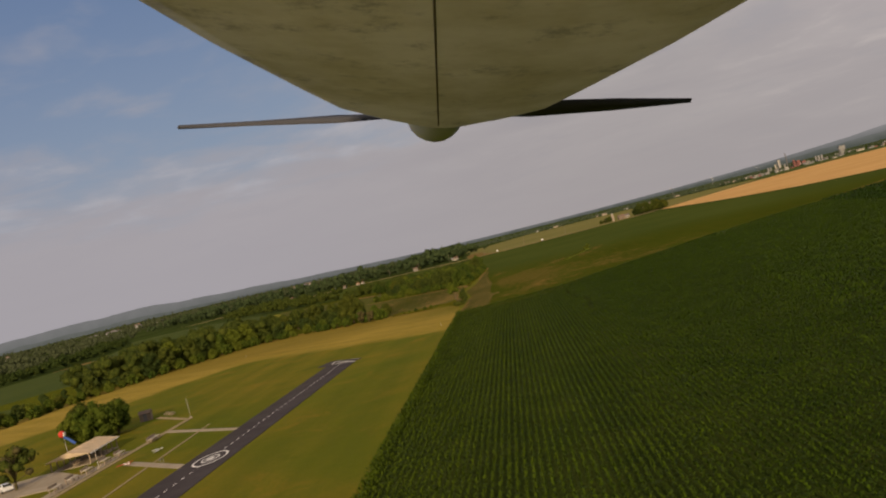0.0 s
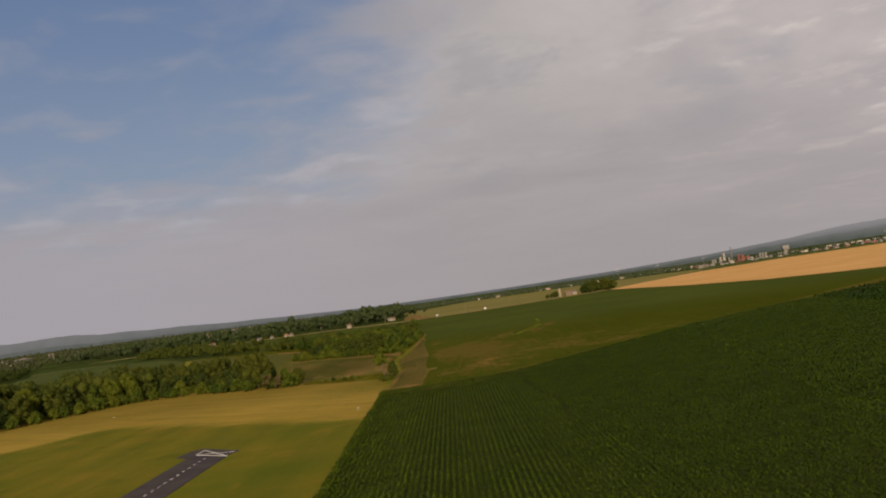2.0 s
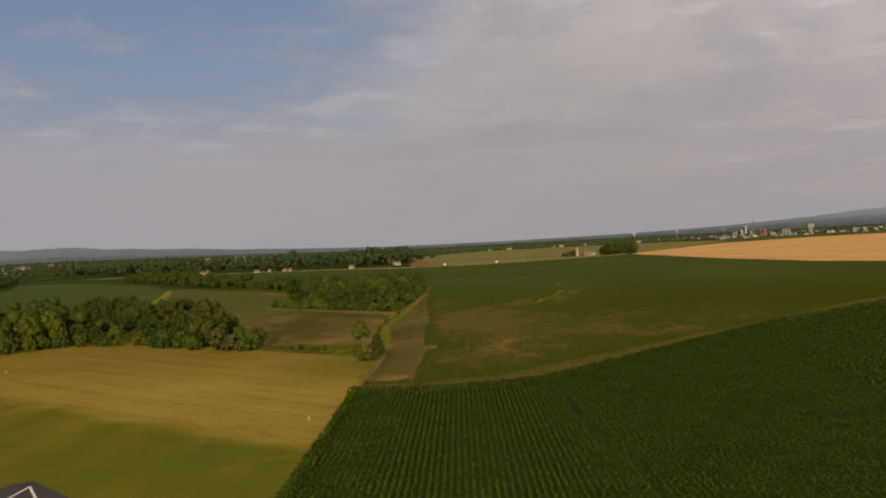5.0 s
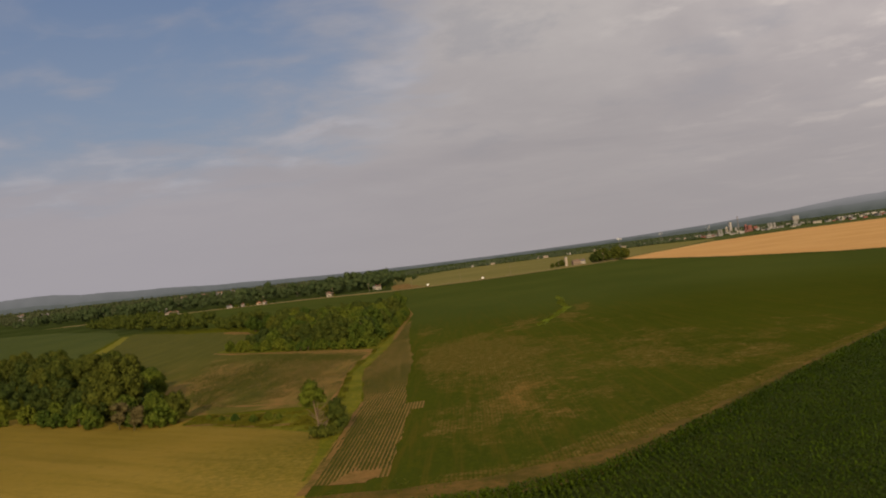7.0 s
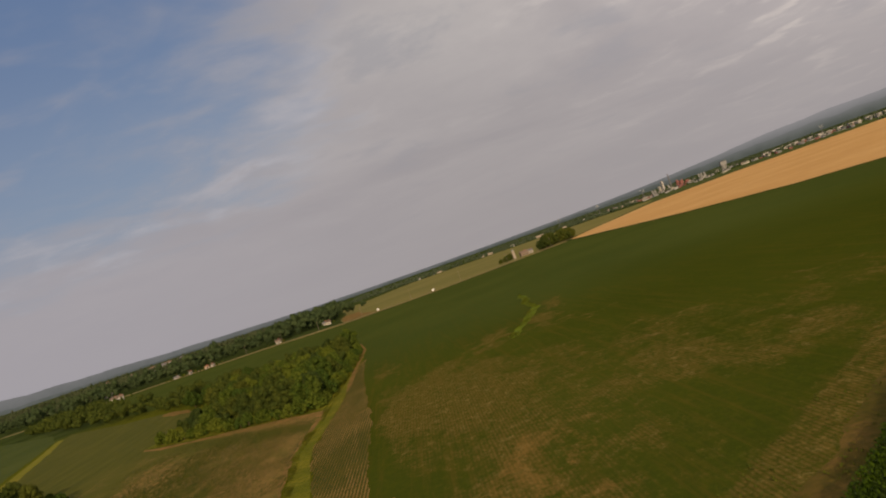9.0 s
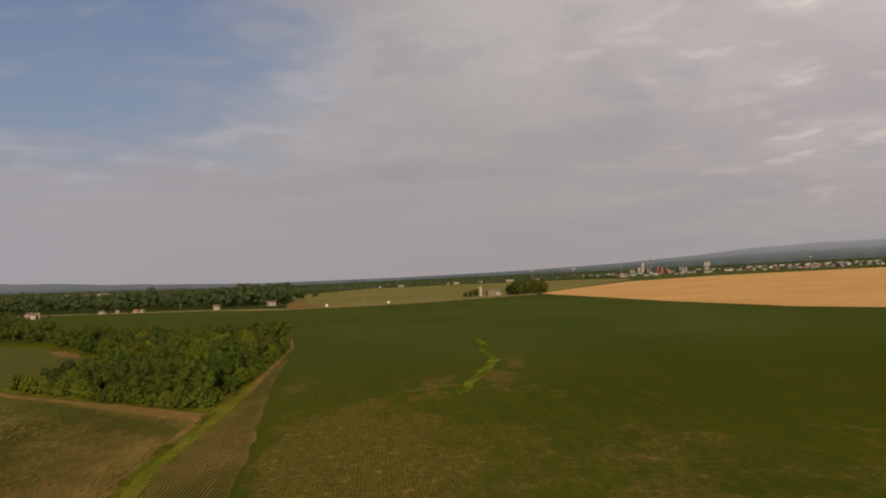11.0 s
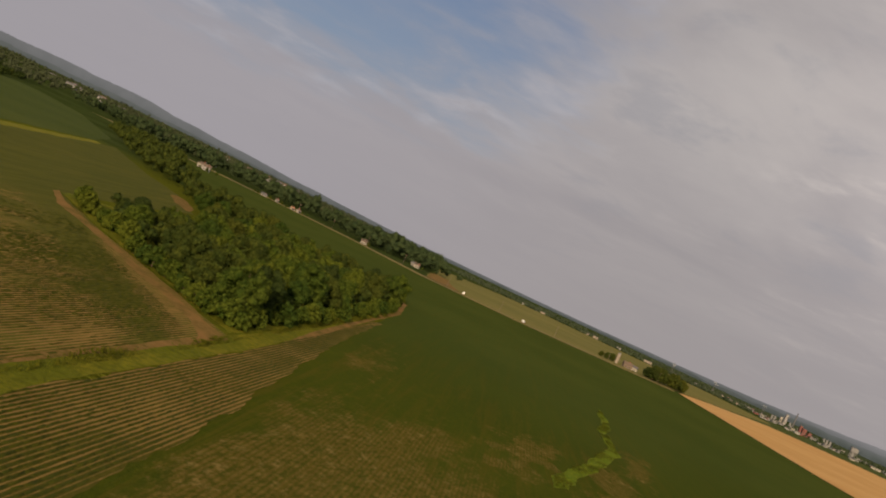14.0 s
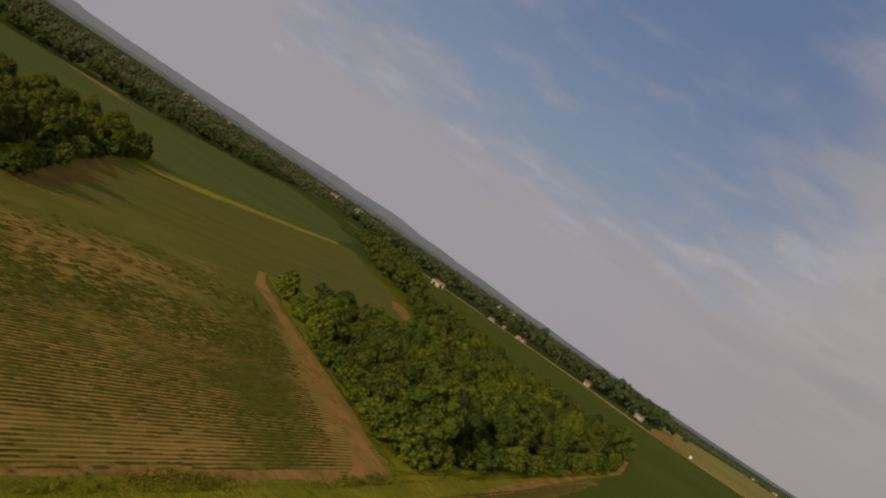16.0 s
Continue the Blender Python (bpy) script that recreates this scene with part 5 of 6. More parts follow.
def picnic_table(x, y, turn, group="tables under the shelter", z=0.12):
    ob = thing("picnic_table", "weathered wooden picnic table with fixed benches", "table", pose(x, y, z, 0, 0, turn), group)
    part("tabletop", boxed("tabletop", WOOD, *[(-0.38 + i * 0.16, -0.24 + i * 0.16, -0.9, 0.9, 0.71, 0.75) for i in range(5)]), ob)
    for s in (-1, 1):
        part("bench", boxed("bench", WOOD, (s * 0.72 - 0.13, s * 0.72 + 0.13, -0.9, 0.9, 0.42, 0.46)), ob)
        part("leg", boxed("leg", WOOD, (-0.75, 0.75, s * 0.6 - 0.04, s * 0.6 + 0.04, 0.36, 0.42), (-0.3, -0.2, s * 0.6 - 0.04, s * 0.6 + 0.04, 0, 0.71), (0.2, 0.3, s * 0.6 - 0.04, s * 0.6 + 0.04, 0, 0.71)), ob)
    return ob


shelter()
for i in range(4):
    picnic_table(-72.2 - (i % 2) * 1.6 + 0.5, 54.6 + i * 3.4, 12)


PALEWOOD = plain("bleached_boards", (0.50, 0.43, 0.33), 0.85)


def start_table(x, y, turn):
    """A wooden stand on which model aircraft are started."""
    ob = thing("starting_table", "low weathered wooden starting bench on the flight line", "bench", pose(x, y, 0.09, 0, 0, turn), "benches of the flight line")
    part("tabletop", boxed("tabletop", PALEWOOD, (-0.5, 0.5, -1.5, 1.5, 0.66, 0.74), bevel=0.01), ob)
    leg = boxed("leg", WOOD, (-0.06, 0.06, -0.06, 0.06, 0.0, 0.66))
    for sx in (-0.4, 0.4):
        for sy in (-1.35, 1.35):
            part("leg", leg, ob, at=pose(sx, sy, 0))
    part("backrest", boxed("backrest", WOOD, (-0.55, -0.5, -1.5, 1.5, 0.5, 1.15)), ob)
    return ob


for x, y in ((-62.4, 54.5), (-62.6, 50.0), (-62.0, 43.5), (-61.4, 38.2), (-60.9, 33.0), (-60.4, 62.8), (-60.9, 64.8)):
    start_table(x, y, 8)


def model_plane(x, y, z, turn, body, trim, span=2.4):
    """A parked model aeroplane."""
    ob = thing("parked_model_plane", "red and white model aeroplane parked on the grass", "model plane", pose(x, y, z, 0, 0, turn), "parked model planes")
    bm = bmesh.new()
    rod(bm, (0, -1.2, 0.42), (0, 0.55, 0.46), 0.06, 0.15, 10)
    rod(bm, (0, 0.55, 0.46), (0, 0.95, 0.46), 0.15, 0.09, 10)
    part("fuselage", bm_mesh("fuselage", bm, body), ob)
    part("wing", boxed("wing", trim, (-span / 2, span / 2, 0.05, 0.5, 0.50, 0.55), bevel=0.015), ob)
    part("tailplane", boxed("tailplane", trim, (-0.45, 0.45, -1.25, -0.98, 0.43, 0.455)), ob)
    part("fin", boxed("fin", body, (-0.015, 0.015, -1.28, -0.98, 0.44, 0.85)), ob)
    wheel = rods("wheel", BLACK, ((-0.03, 0, 0), (0.03, 0, 0), 0.09), sides=12)
    for s in (-0.3, 0.3):
        part("wheel", wheel, ob, at=pose(s, 0.45, 0.09))
        part("strut", rods("strut", STEEL, ((s, 0.45, 0.09), (s * 0.25, 0.4, 0.36), 0.014)), ob)
    return ob


model_plane(-53.4, 41.6, 0.06, 60, WHITE, RED, 3.0)
model_plane(-51.6, 49.0, 0.06, 20, STEEL, WHITE, 2.0)


def stand(x, y):
    ob = thing("folding_table", "small dark folding table beside the path", "table", pose(x, y, 0.06))
    part("tabletop", boxed("tabletop", DARKGREY, (-0.35, 0.35, -0.3, 0.3, 0.66, 0.7)), ob)
    for sx in (-0.3, 0.3):
        for sy in (-0.25, 0.25):
            part("leg", boxed("leg", STEEL, (sx - 0.015, sx + 0.015, sy - 0.015, sy + 0.015, 0, 0.66)), ob)


stand(-44.4, 37.4)


def wind_dancer(x, y):
    """Red, white and blue windsock on a leaning pole."""
    ob = thing("windsock", "red, white and blue windsock on a pole", "windsock", pose(x, y, 0))
    part("pole", rods("pole", STEEL, ((0, 0, 0), (0.0, 0, 3.8), 0.05, 0.035)), ob)
    bm = bmesh.new()
    rod(bm, (0.05, 0, 3.6), (0.9, 0.3, 2.9), 0.28, 0.3, 12)
    rod(bm, (0.9, 0.3, 2.9), (1.9, 0.7, 1.7), 0.36, 0.28, 12)
    part("tail_sleeve", bm_mesh("tail_sleeve", bm, BLUE), ob, "blue cloth sleeve")
    bm = bmesh.new()
    bmesh.ops.create_uvsphere(bm, u_segments=14, v_segments=8, radius=0.75, matrix=Matrix.Translation((-0.3, 0, 4.3)))
    part("mouth_sleeve", bm_mesh("mouth_sleeve", bm, RED, True), ob, "round red cloth mouth")
    part("band", boxed("band", WHITE, (0.02, 0.45, -0.4, 0.4, 3.8, 4.6), bevel=0.1), ob, "white cloth band")


wind_dancer(-87, 74)


def flagpole(x, y, h, label):
    ob = thing("flagpole", label, "pole", pose(x, y, 0))
    part("mast", rods("mast", WHITE, ((0, 0, 0), (0, 0, h), 0.025, 0.015)), ob)
    part("base", rods("base", CONCRETE, ((0, 0, 0), (0, 0, 0.25), 0.3)), ob)
    bm = bmesh.new()
    bmesh.ops.create_uvsphere(bm, u_segments=8, v_segments=6, radius=0.05, matrix=Matrix.Translation((0, 0, h)))
    part("finial", bm_mesh("finial", bm, STEEL), ob)


flagpole(-61.6, 46.2, 3.6, "white flagpole before the shelter")
flagpole(-64.4, 86.5, 4.6, "thin white pole at the end of the pits")


def shed(x, y, turn):
    ob = thing("shed", "small brown wooden shed with a pitched roof", "shed", pose(x, y, 0, 0, 0, turn))
    walls = part("wall", boxed("wall", POSTWOOD, (-1.3, 1.3, -1.0, 1.0, 0, 1.9)), ob)
    bm = bmesh.new()
    vs = [bm.verts.new(p) for p in ((-1.5, -1.25, 1.82), (1.5, -1.25, 1.82), (1.5, 1.25, 1.82), (-1.5, 1.25, 1.82), (-1.5, 0, 2.55), (1.5, 0, 2.55))]
    for f in ((0, 1, 5, 4), (2, 3, 4, 5), (0, 4, 3), (1, 2, 5), (0, 3, 2, 1)):
        bm.faces.new([vs[i] for i in f])
    part("roof", bm_mesh("roof", bm, BROWNROOF), ob)
    part("door", boxed("door", GREYROOF, (-0.45, 0.45, -1.04, -1.0, 0.05, 1.8)), ob, "dark door")


shed(-83, 100, 15)
picnic_table(-78, 101, 30, "tables by the shed", 0.06)
picnic_table(-75.5, 98.5, 10, "tables by the shed", 0.06)
plant(KINDS[2], -83.0, 79.5, 0.95, 1.0)
plant(KINDS[4], -88.5, 85, 0.95, 2.4)
plant(KINDS[0], -82.5, 87, 0.86, 4.0)
plant(KINDS[2], -87.5, 80, 0.8, 5.0)


def yard_tree():
    rng = np.random.default_rng(91)
    ob = thing("yard_tree", "thin-leaved tree with bare brown branches beside the yard", "tree", Matrix.LocRotScale((-75.5, 42.5, 0.09), None, (1.55, 1.55, 1.45)))
    bm = bmesh.new()
    rod(bm, (0, 0, -0.1), (0.1, 0, 2.2), 0.16, 0.12, 7)
    lobes = []
    for i in range(34):
        a, z = rng.uniform(0, 6.28), rng.uniform(0.8, 2.4)
        out = rng.uniform(0.6, 2.4)
        tip = (math.cos(a) * out, math.sin(a) * out, z + rng.uniform(0.8, 2.6))
        rod(bm, (0.08, 0, z), tip, 0.06, 0.02, 4)
        lobes.append((*tip, rng.uniform(0.5, 0.85)))
    part("trunk", bm_mesh("trunk", bm, DEADWOOD), ob)
    part("crown", crown_mesh("crown", lobes[:24], 70, 0.24, LEAFDARK, rng), ob)
    part("crown", crown_mesh("crown", lobes[24:], 60, 0.2, DEADWOOD, rng), ob, "withered brown twigs")


yard_tree()


def car(x, y, turn):
    """A white estate car."""
    ob = thing("car", "white parked car at the edge of the yard", "car", pose(x, y, 0.10, 0, 0, turn))
    prof = [(-2.2, 0.35), (-2.2, 0.85), (-1.95, 1.0), (-1.7, 1.42), (0.35, 1.45), (0.95, 1.0), (2.0, 0.88), (2.2, 0.65), (2.2, 0.35)]
    vs = [(s * (0.88 if z < 1.1 else 0.72), y, z) for s in (-1, 1) for y, z in prof]
    n = len(prof)
    fs = [tuple(range(n)), tuple(range(2 * n - 1, n - 1, -1))] + [(i, n + i, n + (i + 1) % n, (i + 1) % n) for i in range(n)]
    bm = bmesh.new()
    bv = [bm.verts.new(v) for v in vs]
    for f in fs:
        bm.faces.new([bv[i] for i in f])
    bmesh.ops.recalc_face_normals(bm, faces=bm.faces)
    body = part("body", bm_mesh("body", bm, CARPAINT), ob)
    for s in (-1, 1):
        part("side_window", boxed("side_window", DARKGLASS, (s * 0.79 - 0.025, s * 0.79 + 0.025, -1.5, 0.4, 1.08, 1.36)), body)
    part("windscreen", boxed("windscreen", DARKGLASS, (-0.68, 0.68, -0.02, 0.02, -0.3, 0.3)), body, at=pose(0, 0.68, 1.23, 52, 0, 0))
    part("rear_window", boxed("rear_window", DARKGLASS, (-0.66, 0.66, -0.02, 0.02, -0.2, 0.2)), body, at=pose(0, -1.84, 1.22, -30, 0, 0))
    tyre = rods("tyre", BLACK, ((-0.11, 0, 0), (0.11, 0, 0), 0.33), sides=18)
    rim = rods("rim", STEEL, ((-0.12, 0, 0), (0.12, 0, 0), 0.2), sides=12)
    for sx in (-0.8, 0.8):
        for sy in (-1.35, 1.35):
            w = part("wheel", tyre, ob, at=pose(sx, sy, 0.33))
            part("rim", rim, w)
        part("headlight", boxed("headlight", STEEL, (sx * 0.8 - 0.16, sx * 0.8 + 0.16, 2.12, 2.22, 0.62, 0.76)), body)


car(-78.5, 43.0, 60)


def marker(x, y):
    ob = thing("marker_post", "short white marker post in the grass", "post", pose(x, y, 0), "marker posts")
    part("stake", boxed("stake", WHITE, (-0.05, 0.05, -0.05, 0.05, 0, 0.62), bevel=0.012), ob)
    part("cap", boxed("cap", WHITE, (-0.07, 0.07, -0.07, 0.07, 0.62, 0.66)), ob)


marker(-21.4, 168)
marker(-117, 237)


# ---------------------------------------------------------------- houses, farm and town
def gable(name, w, d, z, rise, over, mat):
    bm = bmesh.new()
    vs = [bm.verts.new(p) for p in ((-w - over, -d - over, z), (w + over, -d - over, z), (w + over, d + over, z), (-w - over, d + over, z), (-w - over, 0, z + rise), (w + over, 0, z + rise))]
    for f in ((0, 1, 5, 4), (2, 3, 4, 5), (0, 4, 3), (1, 2, 5), (0, 3, 2, 1)):
        bm.faces.new([vs[i] for i in f])
    return bm_mesh(name, bm, mat)


GREYWALL = plain("grey_cladding", (0.27, 0.26, 0.25), 0.8)
PALEWALL = plain("pale_render", (0.42, 0.39, 0.36), 0.8)
DULLRED = plain("dull_red_brick", (0.27, 0.10, 0.08), 0.85)
TILEROOF = plain("orange_tiles", (0.40, 0.22, 0.12), 0.85)


def house(x, y, turn, w, d, h, rise, wall, roof, label, storeys=2, group="", cat="house"):
    ob = thing("house", label, cat, pose(x, y, hill_height(x, y), 0, 0, turn), group)
    body = part("wall", boxed("wall", wall, (-w, w, -d, d, -0.5, h)), ob)
    top = part("roof", gable("roof", w, d, h, rise, 0.5, roof), ob)
    part("chimney", boxed("chimney", BRICKRED, (w * 0.4 - 0.4, w * 0.4 + 0.4, 0.3, 1.1, h, h + rise + 0.9)), top)
    n = max(2, int(w / 1.8))
    pane = boxed("window", DARKGLASS, (-0.5, 0.5, -0.04, 0.04, 0, 1.3))
    for s in range(storeys):
        for i in range(n):
            for side in (-1, 1):
                part("window", pane, body, at=pose(-w + (i + 0.5) * 2 * w / n, side * (d + 0.03), 1.0 + s * 2.8))
    part("door", boxed("door", GREYROOF, (-0.5, 0.5, -d - 0.06, -d, 0.05, 2.1)), body)
    return ob


house(-442, 1150, 20, 4.2, 3.2, 4.2, 2.6, PALEWALL, BROWNROOF, "large pale farmhouse among trees")
house(-458, 1170, -30, 4, 4, 4.4, 2.4, CREAM, BROWNROOF, "cream outbuilding beside the pale farmhouse", 1)
for i, (x, y, w, wall, roof) in enumerate(((-398, 1222, 9, PALEWALL, GREYROOF), (-376, 1212, 4.5, PALEWALL, BROWNROOF), (-350, 1199, 6, CREAM, TILEROOF), (-341, 1195, 4.5, PALEWALL, BROWNROOF))):
    house(x, y, 25 + i * 11, w * 0.36, 2.2, 2.4 + 0.4 * (i % 2), 1.6, wall, roof, ("pale" if wall is PALEWALL else "cream") + " house in a row along the road", 1, "houses along the road")
house(-252, 1178, 20, 2.9, 2.7, 2.8, 2.6, CREAM, BROWNROOF, "cream house with a steep brown roof by the road")
house(-196, 1224, 10, 2.6, 2.6, 3.2, 2.2, CREAM, BROWNROOF, "cream house at the end of the wood")
house(-205, 1246, -20, 2.8, 2.6, 3.0, 2.0, CREAM, GREYROOF, "cream barn behind a cream house", 1)
house(-640, 1560, -20, 7, 5, 6, 3, PALEWALL, GREYROOF, "pale house high in the western woods", 1)

for i, (x, y) in enumerate(((-412, 1225), (-404, 1217), (-386, 1213), (-382, 1206), (-366, 1203), (-358, 1198), (-334, 1188), (-326, 1186), (-264, 1174), (-243, 1168), (-203, 1216), (-188, 1218), (-436, 1140), (-451, 1152), (-428, 1150))):
    plant(KINDS[(1, 4, 0, 3)[i % 4]], x, y, 0.28 + 0.13 * (i * 7 % 5) / 4, i * 1.7, "garden trees along the road", 1.1)


def van(x, y, turn, label):
    """A white box van or trailer on the road."""
    ob = thing("van", label, "van", pose(x, y, 0.42, 0, 0, turn), "vehicles on the road")
    part("body", boxed("body", WHITE, (-1.0, 1.0, -2.4, 1.2, 0.5, 2.5), bevel=0.06), ob)
    cab = part("cab", boxed("cab", WHITE, (-0.95, 0.95, 1.2, 2.6, 0.5, 1.9), bevel=0.15), ob)
    part("windscreen", boxed("windscreen", DARKGLASS, (-0.85, 0.85, 2.57, 2.62, 1.2, 1.75)), cab)
    tyre = rods("tyre", BLACK, ((-0.14, 0, 0), (0.14, 0, 0), 0.42), sides=14)
    for sx in (-0.85, 0.85):
        for sy in (-1.6, 1.8):
            part("wheel", tyre, ob, at=pose(sx, sy, 0.42))


van(-112, 1062, 12, "white box van parked on the far road")
van(-50, 1058, -8, "white van on the far road")


def farm():
    ob = thing("silo", "tall pale concrete farm silo with a domed cap", "silo", pose(46, 1180, 0))
    part("tower", rods("tower", SILO, ((0, 0, 0), (0, 0, 10.6), 1.75), sides=24), ob)
    for i in range(6):
        part("hoop", ring("hoop", 1.74, 1.81, 0.8 + i * 1.5, 0.9 + i * 1.5, STEEL, 24), ob)
    bm = bmesh.new()
    bmesh.ops.create_uvsphere(bm, u_segments=24, v_segments=12, radius=1.8, matrix=Matrix.Translation((0, 0, 10.6)) @ Matrix.Diagonal((1, 1, 0.6, 1)))
    part("dome", bm_mesh("dome", bm, GREYWALL, True), ob, "dull metal dome")
    house(58, 1184, 15, 4.6, 3.6, 3.8, 2.8, POSTWOOD, BROWNROOF, "weathered brown wooden barn beside the silo", 1, cat="barn")
    house(66, 1192, -10, 3.4, 3, 3.4, 2.4, CREAM, GREYROOF, "cream farmhouse beside the barn", 1)


farm()


def utility_pole(x, y, turn=0):
    ob = thing("utility_pole", "wooden utility pole beside the road", "pole", pose(x, y, 0, 0, 0, turn), "utility poles")
    part("mast", rods("mast", POSTWOOD, ((0, 0, 0), (0, 0, 11), 0.17, 0.12)), ob)
    part("crossarm", boxed("crossarm", POSTWOOD, (-1.2, 1.2, -0.06, 0.06, 10.1, 10.25)), ob)


for i in range(9):
    f = i / 8
    utility_pole(-350 + f * 440, float(np.interp(-350 + f * 440, [p[0] for p in ROAD], [p[1] for p in ROAD])) + 5, 20)


def pylon(x, y, h):
    """A lattice mast of a power line."""
    ob = thing("pylon", "grey steel lattice pylon", "pylon", pose(x, y, 0), "power line pylons")
    runs = []
    for sx in (-1, 1):
        for sy in (-1, 1):
            runs.append(((sx * 3, sy * 3, 0), (sx * 0.5, sy * 0.5, h), 0.22, 0.15))
    for i in range(7):
        z0, z1 = h * i / 7, h * (i + 1) / 7
        r0, r1 = 3 - 2.5 * i / 7, 3 - 2.5 * (i + 1) / 7
        for s in (-1, 1):
            runs += [((-r0, s * r0, z0), (r1, s * r1, z1), 0.1), ((s * r0, r0, z0), (s * r1, -r1, z1), 0.1)]
    part("tower", rods("tower", GREYROOF, *runs, sides=4), ob)
    for z in (0.78, 0.9):
        part("crossarm", boxed("crossarm", STEEL, (-6, 6, -0.2, 0.2, h * z, h * z + 0.4)), ob)


for x, y in ((372, 2650), (240, 2500), (520, 2720), (1000, 2560)):
    pylon(x, y, 30)


def block(name, x, y, w, d, h, wall, label, cat, bands=3, group=""):
    """A plain works building with strips of windows and a parapet."""
    ob = thing(name, label, cat, pose(x, y, hill_height(x, y), 0, 0, (x * 7) % 20 - 10), group)
    body = part("wall", boxed("wall", wall, (-w, w, -d, d, -1, h)), ob)
    part("roof", boxed("roof", GREYROOF, (-w - 0.3, w + 0.3, -d - 0.3, d + 0.3, h, h + 0.6)), ob)
    n = max(2, int(w / 4))
    pane = boxed("window", DARKGLASS, (-1.1, 1.1, -0.06, 0.06, 0, 1.6))
    for b in range(bands):
        for i in range(n):
            part("window", pane, body, at=pose(-w + (i + 0.5) * 2 * w / n, -d - 0.04, 2.0 + b * (h - 3) / max(1, bands)))
    return ob




def elevated_block(x, y):
    """A square bin house on four legs above the roofs of the works."""
    ob = thing("bin_house", "pale square bin house on legs above the town", "factory", pose(x, y, hill_height(x, y)))
    part("house", boxed("house", GREYWALL, (-9, 9, -7, 7, 15, 26)), ob)
    part("roof", boxed("roof", GREYROOF, (-9.3, 9.3, -7.3, 7.3, 26, 26.8)), ob)
    part("stem", boxed("stem", GREYWALL, (-3, 3, -3, 3, 0, 15)), ob)
    for sx in (-6, 6):
        for sy in (-5, 5):
            part("leg", boxed("leg", GREYWALL, (sx - 0.7, sx + 0.7, sy - 0.7, sy + 0.7, 0, 15)), ob)


def town():
    rnd = random.Random(8)
    block("mill_tower", 588, 2750, 3.5, 5, 31, PALEWALL, "tall cream grain mill tower in the town", "tower", 6)
    block("mill_tower", 576, 2745, 3, 4, 19, CREAM, "cream grain mill block beside the tower", "tower", 5)
    ob = thing("chimney_stack", "tall dark works chimney", "chimney", pose(614, 2760, hill_height(614, 2760)))
    part("shaft", rods("shaft", GREYROOF, ((0, 0, 0), (0, 0, 46), 2.0, 1.3), sides=16), ob)
    part("rim", ring("rim", 1.2, 1.6, 45, 46.5, GREYROOF, 16), ob)
    block("red_works", 642, 2746, 5, 6, 16, DULLRED, "red works building in the town", "factory", 4)
    block("red_works", 656, 2738, 5, 6, 11, DULLRED, "red brick works building in the town", "factory", 3)
    block("red_works", 630, 2742, 3, 5, 20, DULLRED, "slim red works tower in the town", "factory", 4)
    elevated_block(764, 2712)
    for x, y, r in ((552, 2740, 2.6), (560, 2742, 2.6), (602, 2742, 3), (690, 2722, 3), (698, 2722, 3), (706, 2718, 3)):
        ob = thing("storage_tank", "grey steel storage tank of the works", "tank", pose(x, y, hill_height(x, y)), "storage tanks")
        part("drum", rods("drum", GREYWALL, ((0, 0, 0), (0, 0, 11 + r), r), sides=20), ob)
        part("cap", rods("cap", GREYWALL, ((0, 0, 11 + r), (0, 0, 12.5 + r), r, r * 0.2), sides=20), ob)
    names = {PALEWALL: "low pale building in the distant town", CREAM: "low cream building in the distant town", DULLRED: "low red brick building in the distant town", GREYWALL: "low grey metal building in the distant town"}
    for i in range(280):
        x = 420 + 1480 * rnd.random() ** 1.25
        y = 2740 - (x - 420) * 0.28 + rnd.uniform(-480, 330)
        wall = rnd.choice((CREAM, PALEWALL, DULLRED, GREYWALL, GREYWALL, GREYWALL, PALEWALL))
        block("town_building", x, y, rnd.uniform(2.0, 6.0), rnd.uniform(3, 7), rnd.uniform(2.6, 5.5), wall, names[wall], "building", 1, "buildings of the town")
    for i in range(16):
        x = 905 + i * 22 + rnd.uniform(-5, 5)
        block("town_building", x, 2760 - (x - 905) * 0.25 + rnd.uniform(0, 20), rnd.uniform(6, 9.5), 6, rnd.uniform(5, 7.5), PALEWALL, "long pale building in a row on the slope", "building", 1, "row on the slope")
    for i in range(13):
        x = rnd.uniform(-160, 460)
        y = 2480 - x * 0.1 + rnd.uniform(0, 120)
        block("town_building", x, y, rnd.uniform(7, 18), 7, rnd.uniform(3.5, 5.5), rnd.choice((PALEWALL, SILO, SILO)), "long low pale building behind the hay field", "building", 1, "sheds behind the hay field")
    for i in range(26):
        x = rnd.uniform(-2200, -760)
        y = 2150 + (x + 2200) * 0.28 + rnd.uniform(-120, 260)
        house(x, y, rnd.uniform(-40, 40), rnd.uniform(5, 10), rnd.uniform(5, 8), rnd.uniform(9, 14), 4, rnd.choice((PALEWALL, GREYWALL, PALEWALL)), rnd.choice((GREYROOF, BROWNROOF)), "pale house of a village in the western woods", 1, "houses of the western village")


town()


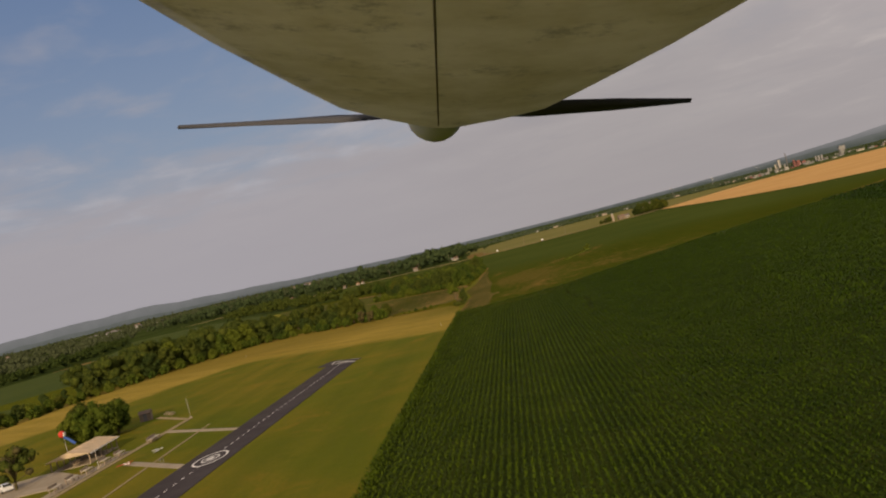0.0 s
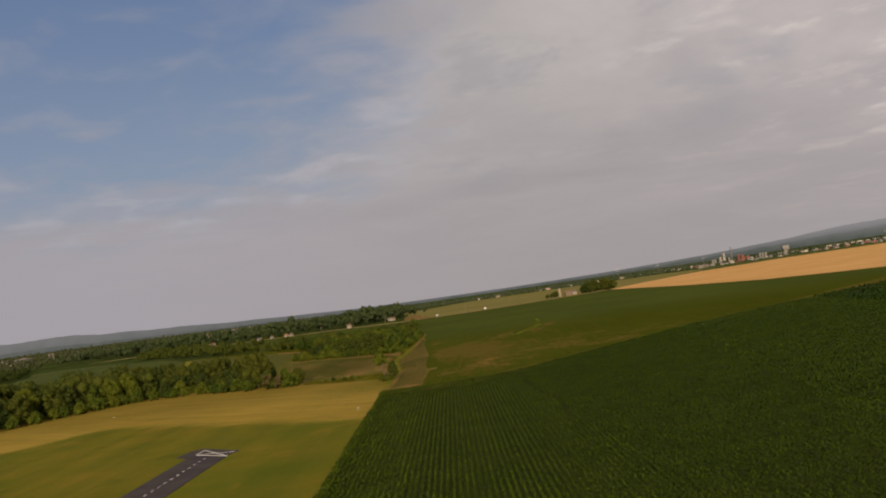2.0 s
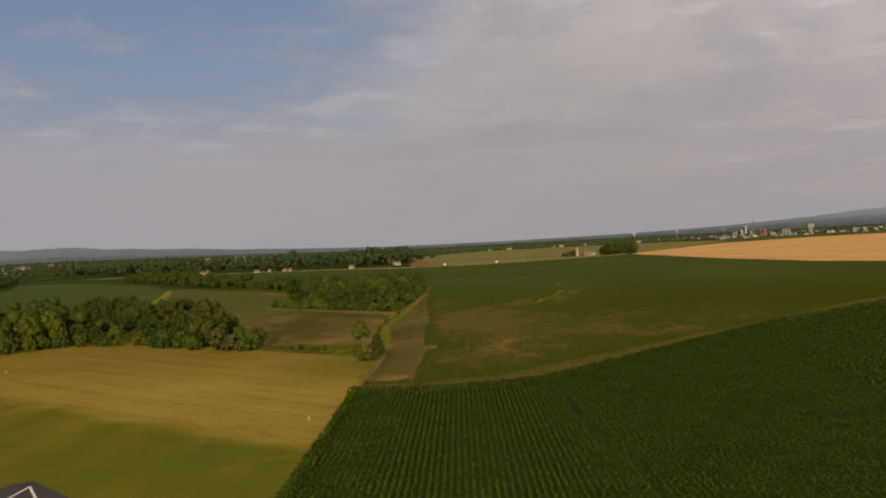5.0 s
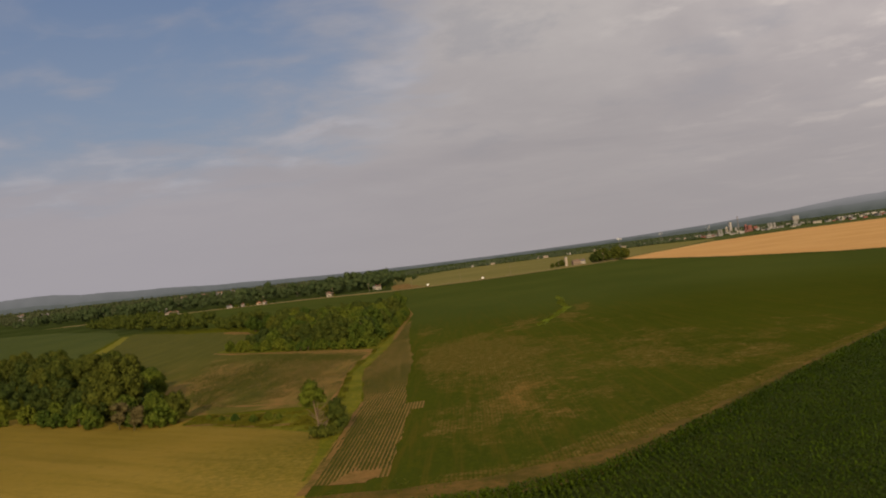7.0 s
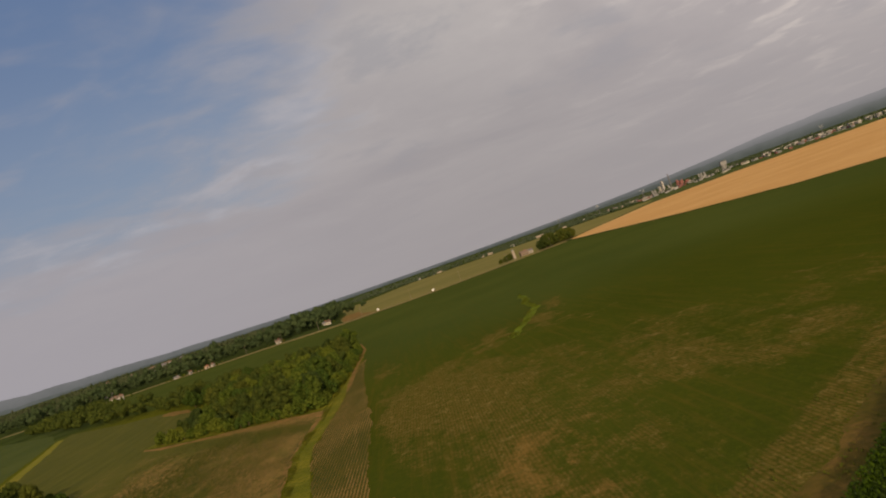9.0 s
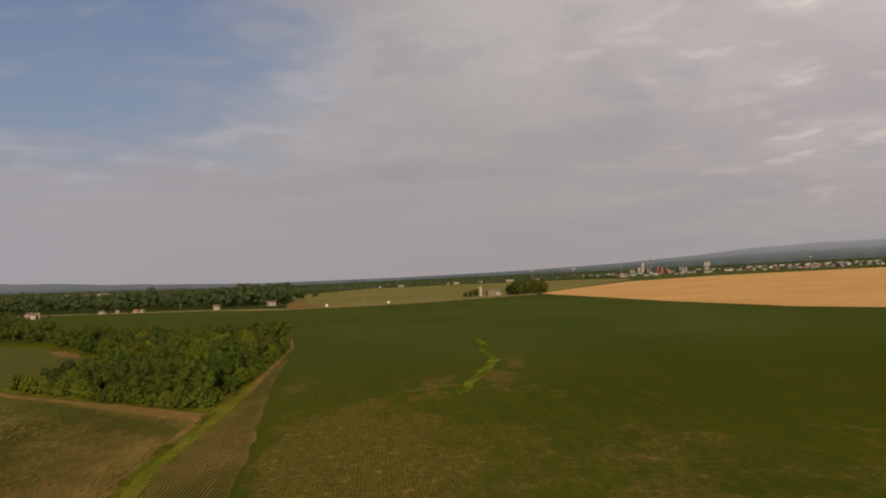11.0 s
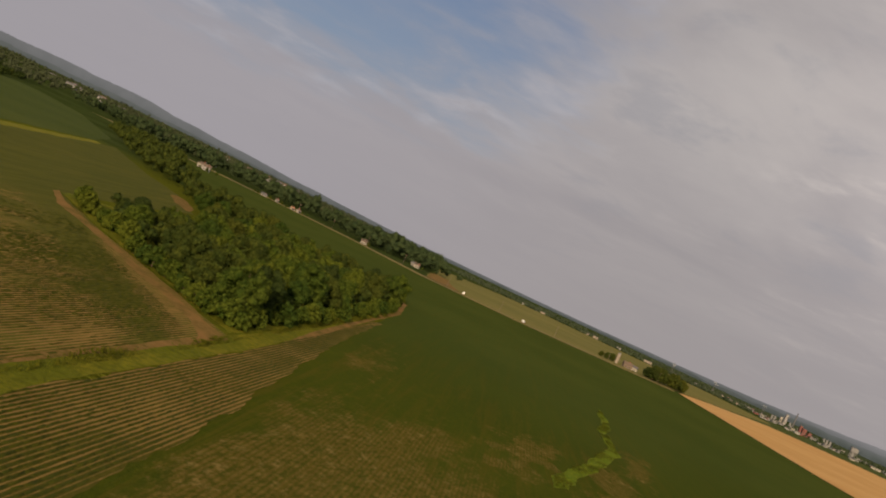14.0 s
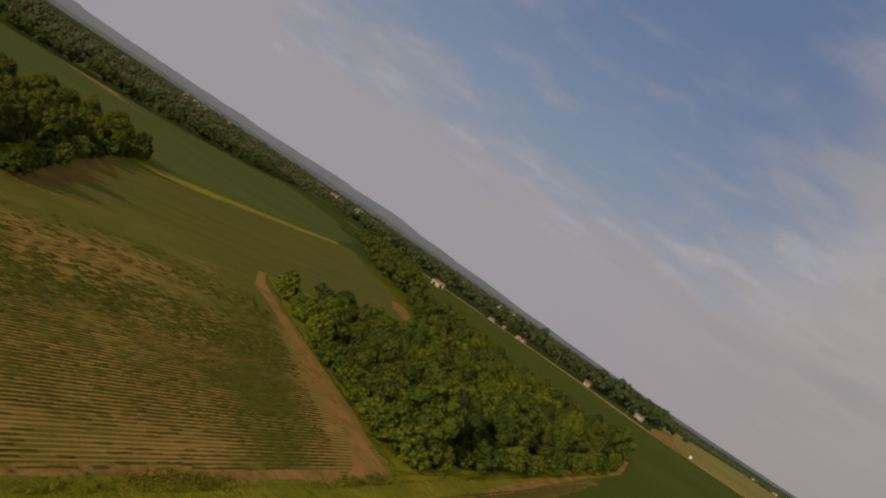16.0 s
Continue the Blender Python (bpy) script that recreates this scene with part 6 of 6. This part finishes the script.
# ---------------------------------------------------------------- the flying model aircraft
def aircraft():
    """Nose and belly of the model aircraft at the start of its run; x right, y up, -z ahead."""
    ob = thing("model_aircraft", "olive and white model aircraft nose seen from below, in flight", "model plane", look((33.584, -92.142, 22.555), (33.216, -90.176, 22.554), -14.3))
    # distance ahead, half width, height of the belly's edge above the lens
    ribs = [(-0.25, 0.120, 0.092), (0.0, 0.118, 0.092), (0.18, 0.115, 0.092), (0.316, 0.111, 0.0905), (0.38, 0.101, 0.0900), (0.43, 0.0915, 0.0900), (0.497, 0.0775, 0.0895), (0.556, 0.065, 0.0895), (0.586, 0.049, 0.0895), (0.604, 0.030, 0.0900), (0.612, 0.012, 0.0915)]
    vs, fs = [], []
    for d, w, b in ribs:
        tall = 0.24 * (w / 0.12) ** 0.6
        ring_ = [(w * u, b - 0.0065 * (1 - u * u)) for u in (-1, -0.92, -0.75, -0.5, -0.25, 0, 0.25, 0.5, 0.75, 0.92, 1)]
        ring_ += [(w * 1.01, b + tall * 0.15), (w, b + tall * 0.5), (w * 0.8, b + tall * 0.85), (w * 0.4, b + tall), (-w * 0.4, b + tall), (-w * 0.8, b + tall * 0.85), (-w, b + tall * 0.5), (-w * 1.01, b + tall * 0.15)]
        n = len(ring_)
        vs += [(x, y, -d) for x, y in ring_]
    for j in range(len(ribs) - 1):
        for i in range(n):
            fs.append((j * n + i, j * n + (i + 1) % n, (j + 1) * n + (i + 1) % n, (j + 1) * n + i))
    fs += [tuple(range(n - 1, -1, -1)), tuple(range((len(ribs) - 1) * n, len(ribs) * n))]
    bm = bmesh.new()
    bv = [bm.verts.new(v) for v in vs]
    for f in fs:
        bm.faces.new([bv[i] for i in f])
    bmesh.ops.recalc_face_normals(bm, faces=bm.faces)
    body = part("fuselage", bm_mesh("fuselage", bm, OLIVEDRAB, True), ob, "scuffed olive and off-white belly")
    seam = [(d, b - 0.0065) for d, w, b in ribs[1:-2]]
    for (d0, y0), (d1, y1) in zip(seam, seam[1:]):
        part("seam", rods("seam", POSTWOOD, ((-0.003, y0, -d0), (-0.003, y1, -d1), 0.0005), sides=5), body, "dark belly seam")
    bm = bmesh.new()
    bmesh.ops.create_uvsphere(bm, u_segments=20, v_segments=12, radius=0.021, matrix=Matrix.Translation((-0.006, 0.0975, -0.625)) @ Matrix.Diagonal((1, 1, 1.3, 1)))
    hub = part("spinner", bm_mesh("spinner", bm, CLOUDY, True), ob, "rounded pale spinner")
    for s in (-1, 1):
        bm = bmesh.new()
        secs = [(0.015, 0.006, 20), (0.07, 0.010, 26), (0.13, 0.009, 20), (0.185, 0.004, 14)]
        rings_ = []
        for r, c, tw in secs:
            t = radians(tw) * s
            rings_.append([bm.verts.new((s * r, math.sin(t) * c * q + th, math.cos(t) * c * q)) for q, th in ((-1, 0), (0, 0.0015), (1, 0), (0, -0.0015))])
        for p, q in zip(rings_, rings_[1:]):
            for i in range(4):
                bm.faces.new((p[i], p[(i + 1) % 4], q[(i + 1) % 4], q[i]))
        bm.faces.new(rings_[0])
        bm.faces.new(rings_[-1][::-1])
        bmesh.ops.recalc_face_normals(bm, faces=bm.faces)
        part("propeller_blade", bm_mesh("propeller_blade", bm, DARKGREY, True), ob, "black propeller blade", pose(-0.006, 0.0975, -0.63, 0, 0, 3.0))


def belly_paint(k, place):
    near = k.n("ShaderNodeTexCoord").outputs["Object"]
    col = k.mix(k.span(k.noise(near, 9.0, 5.0, 0.65), 0.35, 0.65), (0.86, 0.83, 0.68, 1), (0.58, 0.54, 0.34, 1))
    streaks = k.n("ShaderNodeVectorMath", {0: near, 1: (22.0, 60.0, 60.0)}, operation="MULTIPLY").outputs["Vector"]
    col = k.mix(k.math("MULTIPLY", k.span(k.noise(streaks, 1.0, 5.0, 0.7), 0.5, 0.75), 0.5), col, (0.70, 0.66, 0.50, 1))
    return k.mix(k.math("MULTIPLY", k.span(k.noise(near, 26.0, 7.0, 0.75), 0.52, 0.70), 0.55), col, (0.10, 0.095, 0.05, 1))


OLIVEDRAB = material("belly_paint", belly_paint, 0.34, lambda k, place: (k.noise(k.n("ShaderNodeTexCoord").outputs["Object"], 14.0, 5.0, 0.6), 0.003), spec=0.5, translucent=0.5)
CLOUDY = plain("cloudy_plastic", (0.80, 0.79, 0.76), 0.3)
aircraft()

for kind in (*KINDS, BUSH):
    gone(kind)
